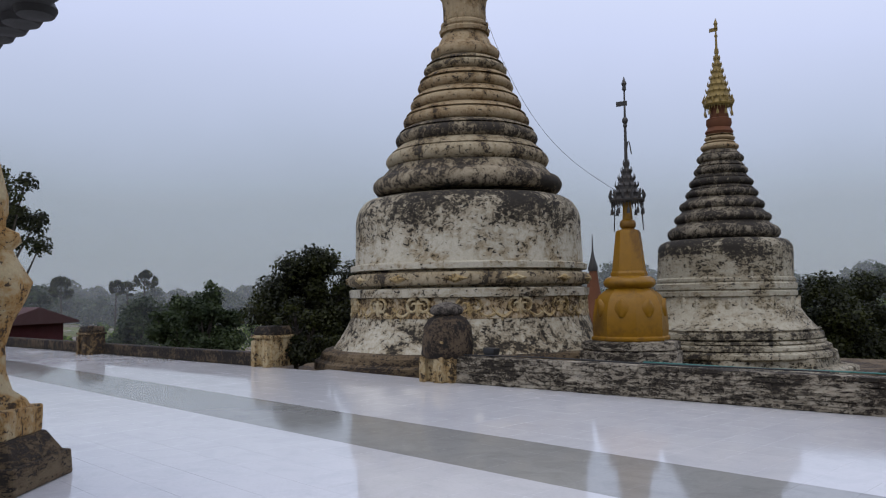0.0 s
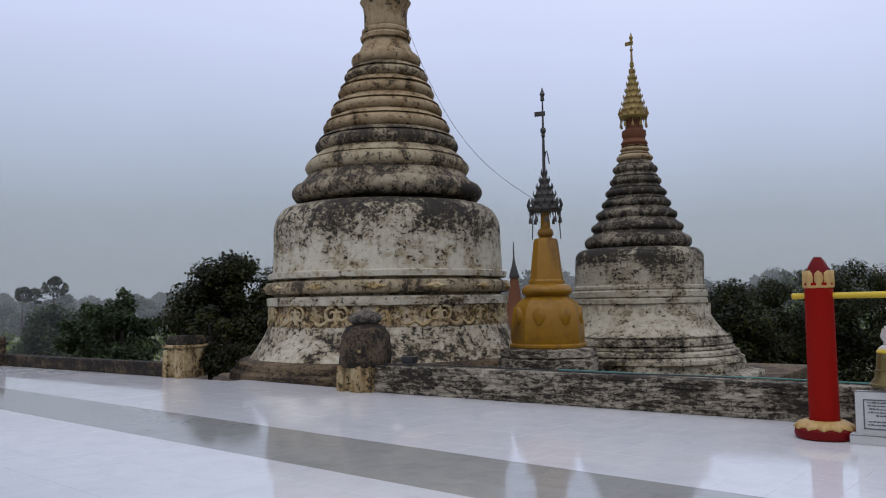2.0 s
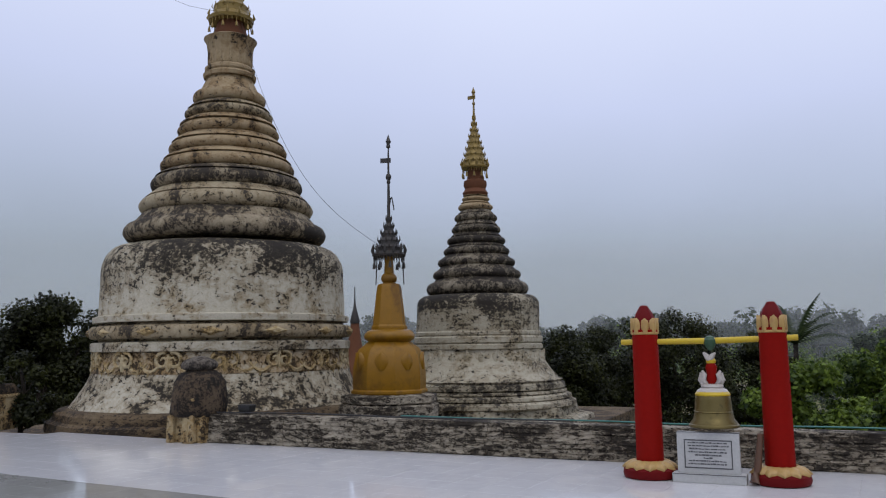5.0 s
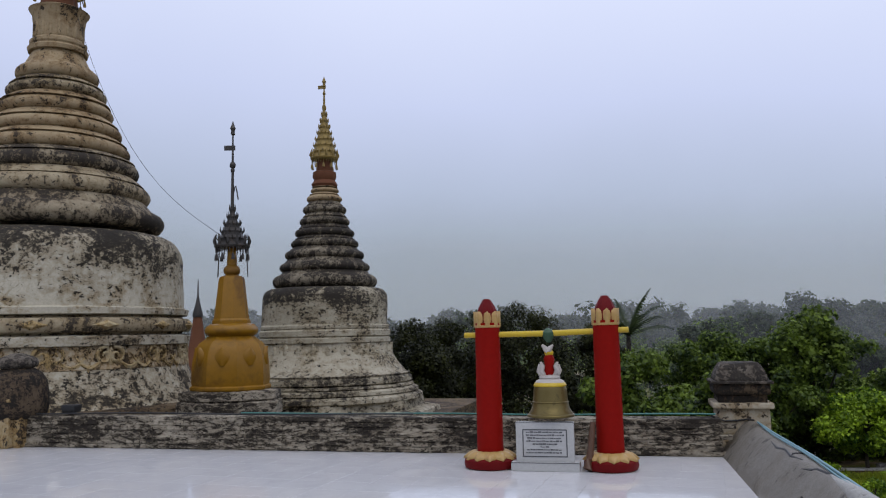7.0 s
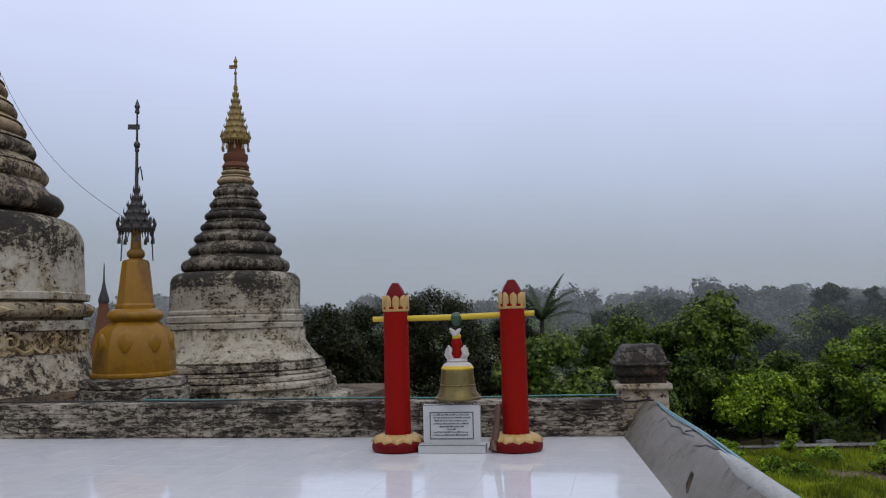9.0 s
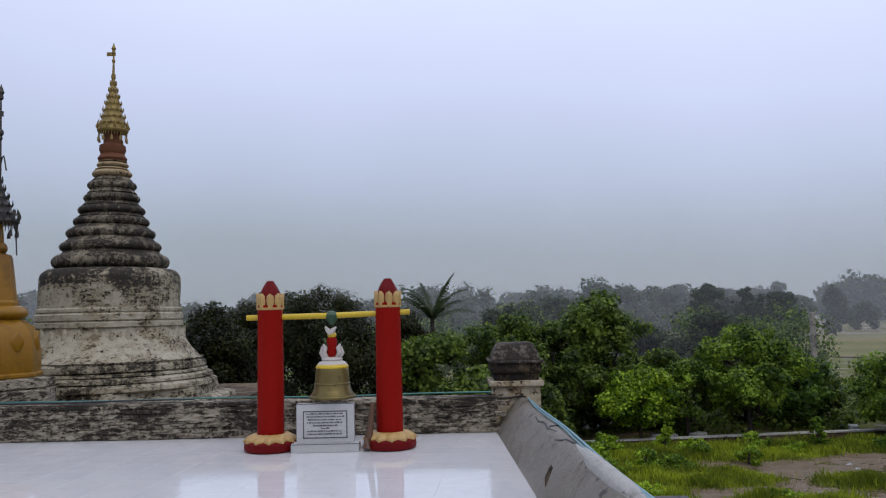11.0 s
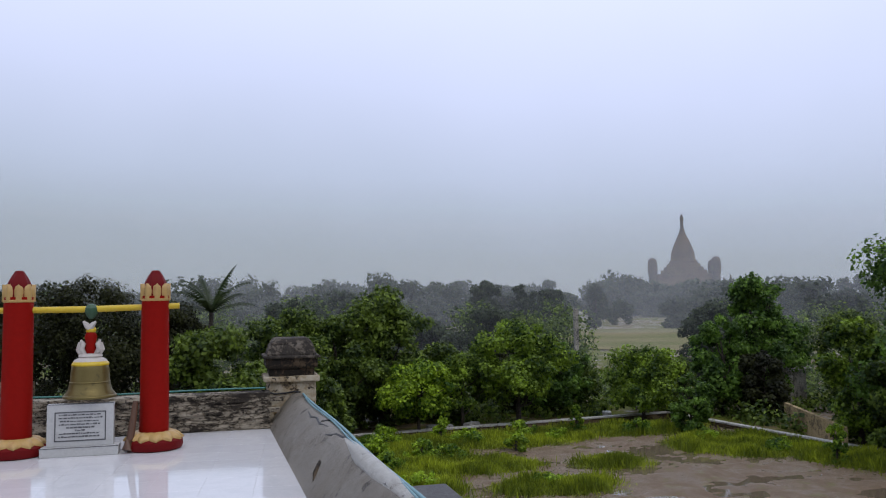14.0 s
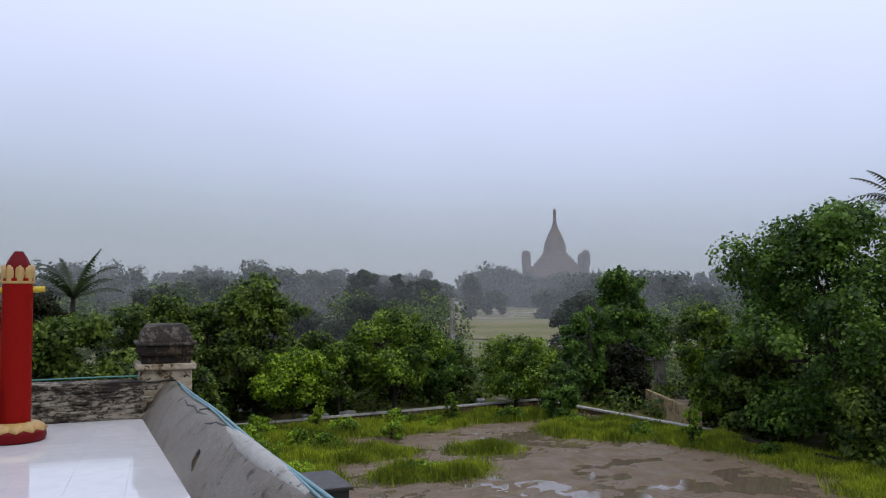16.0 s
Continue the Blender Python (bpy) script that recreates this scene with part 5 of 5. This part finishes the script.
# churned mud with standing water
def mud_yard():
    verts, faces, nx, ny = [], [], 92, 104
    for i in range(nx + 1):
        for j in range(ny + 1):
            x, y = 4.5 + 22.2 * i / nx, 16.5 + 24.4 * j / ny
            p = Vector((x, y, 0))
            z = 0.075 * noise.noise(p * 0.35) + 0.05 * noise.noise(p * 1.1) + 0.035 * noise.noise(p * 3.1)
            rim = min(1.0, min(i, nx - i, j, ny - j) / 5)
            verts.append((x, y, GROUND + 0.10 + z * rim - 0.12 * (1 - rim)))
    for i in range(nx):
        for j in range(ny):
            a = i * (ny + 1) + j
            faces.append((a, a + ny + 1, a + ny + 2, a + 1))
    m, n, l, b = material("churned_mud", 0.6)
    v = coords(n)
    mid, fine = tex_noise(n, v, 0.8, 7, 0.65, 0.6), tex_noise(n, v, 9, 7, 0.75)
    c = mix(n, ramp(n, fine, [(0.3, grey(0)), (0.72, grey(1))]), (0.085, 0.055, 0.03), (0.25, 0.18, 0.11))
    c = mix(n, ramp(n, mid, [(0.45, grey(0)), (0.62, grey(0.75))]), c, (0.13, 0.08, 0.04))
    c = mix(n, ramp(n, tex_noise(n, v, 1.7, 6, 0.7, 0.4), [(0.56, grey(0)), (0.66, grey(0.7))]), c, (0.13, 0.14, 0.02))
    l.new(c, b.inputs["Base Color"])
    l.new(ramp(n, mid, [(0.35, grey(0.25)), (0.6, grey(0.75))]), b.inputs["Roughness"])
    bump(n, b, fine, 0.9, 0.08)
    tagged(new("yard_mud", mesh_of("yard_mud", verts, faces, m, 80)), "churned brown mud of the wet yard", "mud", kind="structure")
    m, n, l, b = material("puddle_water", 0.04)
    v = coords(n)
    l.new(mix(n, tex_noise(n, v, 1.2, 4), (0.10, 0.075, 0.05), (0.16, 0.125, 0.085)), b.inputs["Base Color"])
    bump(n, b, tex_noise(n, v, 14, 3), 0.08, 0.01)
    w = [(5.2, 17.2, 0), (26.0, 17.2, 0), (26.0, 40.2, 0), (5.2, 40.2, 0)]
    tagged(new("water", mesh_of("water", [(x, y, GROUND + 0.086) for x, y, _ in w], [(0, 1, 2, 3)], m)), "shallow brown rain puddles on the mud", "puddle", kind="structure")


mud_yard()


# grass
def grass():
    rg = np.random.RandomState(5)
    pts = []
    for cx, cy, rx, ry, n in ((8.2, 34.5, 2.6, 4.6, 5000), (12.5, 36.8, 5.5, 1.8, 5000), (19.5, 37.6, 4.5, 1.5, 4000), (22.8, 32.2, 2.8, 2.6, 5200), (25.0, 28.2, 1.6, 2.4, 2600), (15.7, 30.3, 1.3, 0.8, 900), (12.0, 27.2, 2.0, 0.9, 2200), (10.8, 31.0, 1.8, 1.0, 1600), (25.6, 22.6, 1.5, 3.4, 3600), (7.0, 28.4, 1.6, 2.8, 2400), (24.6, 18.4, 2.0, 1.6, 1800)):
        a, r = rg.rand(n) * 2 * np.pi, np.sqrt(rg.rand(n)) * (0.75 + 0.35 * rg.rand(n))
        pts.append(np.stack([cx + rx * r * np.cos(a), cy + ry * r * np.sin(a)], 1))
    p = np.concatenate(pts)
    p = p.repeat(8, 0) + rg.normal(size=(8 * len(p), 2)) * 0.33
    n = len(p)
    h = (0.06 + 0.34 * rg.rand(n) ** 2.2)[:, None] * (0.55 + 0.9 * (0.5 + 0.5 * np.sin(p[:, :1] * 2.1) * np.sin(p[:, 1:] * 1.7 + 1)))
    a = rg.rand(n) * 2 * np.pi
    d = np.stack([np.cos(a), np.sin(a), np.zeros(n)], 1)
    c = np.concatenate([p, np.full((n, 1), GROUND + 0.08)], 1)
    lean = rg.normal(size=(n, 3)) * 0.10 * np.array([1, 1, 0])
    up = np.array([0, 0, 1.0]) * h
    v = np.stack([c - d * 0.018, c + d * 0.018, c + d * 0.022 + up * 0.7 + lean * 0.6, c + up + lean], 1).reshape(-1, 3)
    tagged(new("grass", leaf_mesh("grass", v, GRASS)), "yellow-green wet grass growing in patches", "grass", kind="stuff")


grass()

# ---- yard walls and far things ----
def yard_wall(a, b, h, label, mat=COPING, cap=True, thick=0.22):
    a, b = Vector(a), Vector(b)
    L = (b - a).length
    w = thing("yard_wall", ((a.x + b.x) / 2, (a.y + b.y) / 2, GROUND - 0.15), label, "wall", turn=math.degrees(math.atan2(b.y - a.y, b.x - a.x)))
    part("body", box("body", L, thick, h + 0.15, BASE_STONE if cap else mat, 0.02, rough=0.01, cuts=3), w)
    if cap:
        part("coping", box("coping", L, thick + 0.12, 0.09, mat, 0.02, at=(0, 0, h + 0.15), rough=0.008, cuts=4), w)


yard_wall((5.2, 39.0), (24.5, 41.2), 0.30, "low yard wall with pale wet coping")
yard_wall((24.6, 41.0), (26.5, 28.2), 0.30, "low yard wall with pale wet coping")
yard_wall((26.5, 28.0), (26.8, 16.5), 0.22, "crumbling dark yard wall", BLACK_PIER)
yard_wall((29.4, 37.4), (26.2, 29.5), 1.1, "yellow limewashed wall behind the yard", YELLOW_WALL, False, 0.2)
post = thing("concrete_post", (25.4, 55.1, GROUND), "pale concrete post standing among trees", "post")
part("shaft", box("shaft", 0.30, 0.30, 6.1, CEMENT_PALE, 0.03), post)
house = thing("house", (33.4, 43.5, GROUND), "small pale house half hidden by trees", "house", turn=30)
part("wall", box("wall", 3.2, 2.6, 2.3, CEMENT_PALE, 0.03), house)
part("roof", box("roof", 3.8, 3.2, 0.9, CEMENT_PALE, 0.03, 0.4, at=(0, 0, 2.3)), house, "pale sheet roof")
rng = random.Random(77)
for k in range(14):
    x, y = 26.2 + rng.uniform(-0.6, 0.4), 21.6 + rng.uniform(-2.6, 2.2)
    sz = rng.uniform(0.18, 0.45)
    st = thing("rubble_stone", (x, y, GROUND - 0.05), "broken brick and stone rubble by the yard wall", "stone", "rubble heap", turn=rng.uniform(0, 90))
    part("block", box("block", sz * 1.5, sz, sz * 0.8, RUST_NECK if k % 3 == 0 else CEMENT_PALE, 0.04, 0.85, rough=0.03, cuts=1), st)

for k, (x, y, w) in enumerate(((11.2, 40.6, 1.5), (13.0, 40.9, 1.0), (21.4, 42.3, 0.8))):
    st = thing("stone_slab", (x, y, GROUND - 0.02), "pale wet stone slab lying behind the yard wall", "stone", "pale slabs", turn=8 + 31 * k)
    part("block", box("block", w, 0.5, 0.42, COPING, 0.05, 0.9, rough=0.03, cuts=2), st)

# pale wet field far out
m_, n_, l_, b_ = material("far_field", 0.95, 0, 0.05)
v_ = coords(n_)
l_.new(mix(n_, ramp(n_, tex_noise(n_, v_, 0.05, 6), [(0.4, grey(0)), (0.6, grey(1))]), (0.13, 0.135, 0.05), (0.20, 0.17, 0.085)), b_.inputs["Base Color"])
fv = [(74 + 40 * math.cos(a) * (1 + 0.12 * math.sin(3 * a)), 135 + 45 * math.sin(a), GROUND + 0.15) for a in [2 * math.pi * k / 40 for k in range(40)]]
tagged(new("far_field", mesh_of("far_field", fv, [tuple(range(40))], m_)), "pale green open field in the mist", "field", kind="structure")

# far temple
def far_temple():
    s = thing("far_temple", (297.8, 483.5, GROUND), "large reddish brick temple with a tall spire in the mist", "temple", turn=-30)
    z = 0
    for k, (w, h) in enumerate(((62, 10), (54, 5), (46, 4), (40, 3), (35, 2.5), (30, 2.5), (26, 2.2), (22, 2.2), (18.5, 2.1))):
        part("terrace", box("terrace", w, w, h, FAR_BRICK, 0.4, 0.97, at=(0, 0, z)), s)
        z += h
    part("tower", lathe("tower", [(8.4, z), (8.4, z + 0.8), (7.9, z + 1.4), (7.8, z + 5), (7.1, z + 7.5), (6.2, z + 10), (5.0, z + 13), (3.6, z + 16), (2.6, z + 18), (2.0, z + 19.5)], FAR_BRICK, 16, 30), s)
    part("spire", lathe("spire", [(2.3, z + 18.5), (1.6, z + 21), (1.1, z + 23.5), (1.0, z + 27), (1.3, z + 28.5), (1.2, z + 30), (0.4, z + 32)], FAR_GREY, 16, 30), s)
    tur = joined("turret", [lathe("a", [(2.6, 16), (2.4, 23), (2.7, 24), (3.1, 27), (3.1, 31), (2.7, 33.6), (1.6, 34.8), (0.3, 35.2)], FAR_GREY, 12, 30)])
    for sx, sy in ((-1, -1), (1, -1), (-1, 1), (1, 1)):
        part("turret", tur, s, "", (sx * 20, sy * 20, 0))
    small = lathe("pinnacle", [(1.6, 14), (1.5, 19), (0.9, 22), (0.2, 25)], FAR_GREY, 10, 30)
    for sx, sy in ((-1, -1), (1, -1), (-1, 1), (1, 1)):
        part("pinnacle", small, s, "", (sx * 28, sy * 28, -2))
    return s


far_temple()

# distant woods
def far_woods():
    rg = random.Random(12)
    clouds, near = [], []
    k = 0
    for band, (d0, d1, n, h0, h1, size) in enumerate(((62, 120, 90, 4.0, 6.6, 0.42), (170, 260, 140, 7, 12.0, 0.8), (330, 440, 130, 9, 18, 1.5), (600, 900, 150, 9, 17, 2.6))):
        for i in range(n):
            az = radians(-72 + 118 * (i + rg.random()) / n)
            d = rg.uniform(d0, d1)
            x, y = d * math.sin(az), d * math.cos(az)
            if band == 0 and 24.5 < math.degrees(az) < 33.5:
                continue
            if band == 1 and 24.5 < math.degrees(az) < 33.5 and d < 200:
                continue
            h = (h0 + (h1 * 1.12 - h0) * rg.random() ** 1.6) * (0.72 if az < -0.55 else 1.0)
            r = h * rg.uniform(0.5, 0.8)
            blobs = [(x + b[0], y + b[1], GROUND + b[2], b[3]) for b in crown_blobs(rg, h, r, 0.0, 14, 0.34)]
            (near if band == 0 else clouds).append(leaf_cloud(blobs, 1500 if band == 0 else 1300, size * (0.75 if band == 0 else 1.2), 500 + k))
            k += 1
    for i in range(46):
        az, d = radians(rg.uniform(26.5, 39)), rg.uniform(395, 440)
        h = rg.uniform(11, 17) * (1 - 0.035 * abs(math.degrees(az) - 32.3))
        x, y = d * math.sin(az), d * math.cos(az)
        blobs = [(x + b[0], y + b[1], GROUND + b[2], b[3]) for b in crown_blobs(rg, h, h * 0.6, 0.0, 14, 0.34)]
        clouds.append(leaf_cloud(blobs, 850, 1.9, 1500 + i))
    tagged(new("orchard", leaf_mesh("orchard", np.concatenate(near), DEEP_LEAF)), "dark green orchard and scrub beyond the yards", "woods", kind="stuff")
    tagged(new("far_woods", leaf_mesh("far_woods", np.concatenate(clouds), HAZED_LEAF)), "misty grey-green woods stretching to the horizon", "woods", kind="stuff")


far_woods()

# rain mist hanging over the plain, in thin curved layers
def rain_mist(radius, height, density):
    m = bpy.data.materials.new("rain_mist")
    m.use_nodes = True
    n, l = m.node_tree.nodes, m.node_tree.links
    n.clear()
    out, x, tr, df, tl = (n.new("ShaderNode" + k) for k in ("OutputMaterial", "MixShader", "BsdfTransparent", "BsdfDiffuse", "BsdfTranslucent"))
    add = n.new("ShaderNodeMixShader")
    df.inputs["Color"].default_value = tl.inputs["Color"].default_value = (0.86, 0.88, 0.92, 1)
    l.new(df.outputs[0], add.inputs[1])
    l.new(tl.outputs[0], add.inputs[2])
    v = coords(n)
    sep, mr = n.new("ShaderNodeSeparateXYZ"), n.new("ShaderNodeMapRange")
    l.new(v, sep.inputs[0])
    mr.interpolation_type = "SMOOTHSTEP"
    mr.inputs["From Min"].default_value, mr.inputs["From Max"].default_value = GROUND + height * 0.25, GROUND + height
    mr.inputs["To Min"].default_value, mr.inputs["To Max"].default_value = density, 0.0
    l.new(sep.outputs["Z"], mr.inputs["Value"])
    l.new(mr.outputs[0], x.inputs[0])
    l.new(tr.outputs[0], x.inputs[1])
    l.new(add.outputs[0], x.inputs[2])
    l.new(x.outputs[0], out.inputs["Surface"])
    verts, faces, N = [], [], 48
    for i in range(N + 1):
        a = radians(-85 + 145 * i / N)
        for z in (GROUND, GROUND + height):
            verts.append((radius * math.sin(a), radius * math.cos(a), z))
    for i in range(N):
        faces.append((2 * i, 2 * i + 2, 2 * i + 3, 2 * i + 1))
    tagged(new("backdrop", mesh_of("backdrop", verts, faces, m, 60)), "thin pale rain mist over the plain", "mist", kind="structure")


rain_mist(57, 16, 0.05)
rain_mist(96, 24, 0.05)
rain_mist(172, 36, 0.12)
rain_mist(300, 60, 0.13)
rain_mist(470, 90, 0.10)

# ---- pieces of the parapet and the floor ----
def brick_meshes():
    out = []
    for k in range(6):
        rg = random.Random(200 + k)
        L, H, D = (0.19, 0.22, 0.25, 0.27, 0.30, 0.23)[k], 0.056 + rg.uniform(-0.006, 0.006), 0.07
        c = 0.006
        verts = [(-L / 2, D, 0), (L / 2, D, 0), (L / 2, D, H), (-L / 2, D, H)]
        verts += [(-L / 2, c, 0), (L / 2, c, 0), (L / 2, c, H), (-L / 2, c, H)]
        verts += [(sx * (L / 2 - c) + rg.uniform(-0.004, 0.004), rg.uniform(-0.008, 0.006), zz + rg.uniform(-0.006, 0.006)) for sx, zz in ((-1, c), (1, c), (1, H - c), (-1, H - c))]
        faces = [(8, 9, 10, 11), (4, 5, 9, 8), (5, 6, 10, 9), (6, 7, 11, 10), (7, 4, 8, 11), (0, 1, 5, 4), (1, 2, 6, 5), (2, 3, 7, 6), (3, 0, 4, 7)]
        out.append(mesh_of("brick", verts, faces, BRICK))
    return out


bricks = brick_meshes()
rng = random.Random(8)
for row in range(7):
    z = 0.012 + row * 0.066
    x = -8.75 + (0.12 if row % 2 else 0.0)
    while x < CORNER_X - 0.12:
        k = rng.randrange(6)
        L = (0.19, 0.22, 0.25, 0.27, 0.30, 0.23)[k] + rng.uniform(0.004, 0.012)
        if rng.random() > 0.04:
            part("brick", bricks[k], wall_front, "", (x + L / 2, EDGE_Y + rng.uniform(-0.016, 0.012) - 0.02, z + 0.012 * noise.noise(Vector((x * 0.7, row, 0))) + rng.uniform(-0.003, 0.003)), rng.uniform(-3, 3))
        x += L

TILE = 0.452


def tile_geometry(L):
    h, c, g = L / 2 - 0.0008, 0.0008, 0.0016
    verts = [(-h, -h, -g), (h, -h, -g), (h, h, -g), (-h, h, -g), (-h, -h, -c), (h, -h, -c), (h, h, -c), (-h, h, -c),
             (-h + c, -h + c, 0), (h - c, -h + c, 0), (h - c, h - c, 0), (-h + c, h - c, 0)]
    faces = [(8, 9, 10, 11)] + [(a, (a - 4 + 1) % 4 + 4, (a - 4 + 1) % 4 + 8, a + 4) for a in range(4, 8)] + [(a, (a + 1) % 4, (a + 1) % 4 + 4, a + 4) for a in range(4)]
    return verts, faces


tv, tf = tile_geometry(TILE)
tile_white, tile_grey = mesh_of("tile", tv, tf, MARBLE), mesh_of("tile", tv, tf, MARBLE_GREY)
rest = {True: ([], []), False: ([], [])}
TURN = radians(-4.6)
ct, st_ = math.cos(TURN), math.sin(TURN)
near_tiles = 0
for j in range(-2, 50):
    for i in range(-5, 70):
        u, w = -(i + 0.5) * TILE, -j * TILE
        x, y = CORNER_X - 0.02 + u * ct - w * st_, EDGE_Y + u * st_ + w * ct
        if y > EDGE_Y + 0.24 or x > CORNER_X + 0.24 + 0.03 * (EDGE_Y - y) or x < -31.6 or y < -11.2:
            continue
        strip = j in (10, 11, 12)
        zz = 0.0006 * noise.noise(Vector((x * 7, y * 7, 0)))
        if x > -7.6 and 4.6 < y and near_tiles < 300:
            near_tiles += 1
            part("tile", tile_grey if strip else tile_white, terrace, "", (x, y, zz), math.degrees(TURN))
        else:
            vs, fs = rest[strip]
            o = len(vs)
            vs += [(a * ct - b * st_ + x, a * st_ + b * ct + y, c + zz) for a, b, c in tv]
            fs += [tuple(q + o for q in f) for f in tf]
tagged(part("white_tiles", mesh_of("white_tiles", *rest[False], MARBLE), terrace), kind="stuff")
tagged(part("grey_tiles", mesh_of("grey_tiles", *rest[True], MARBLE_GREY), terrace), kind="stuff")
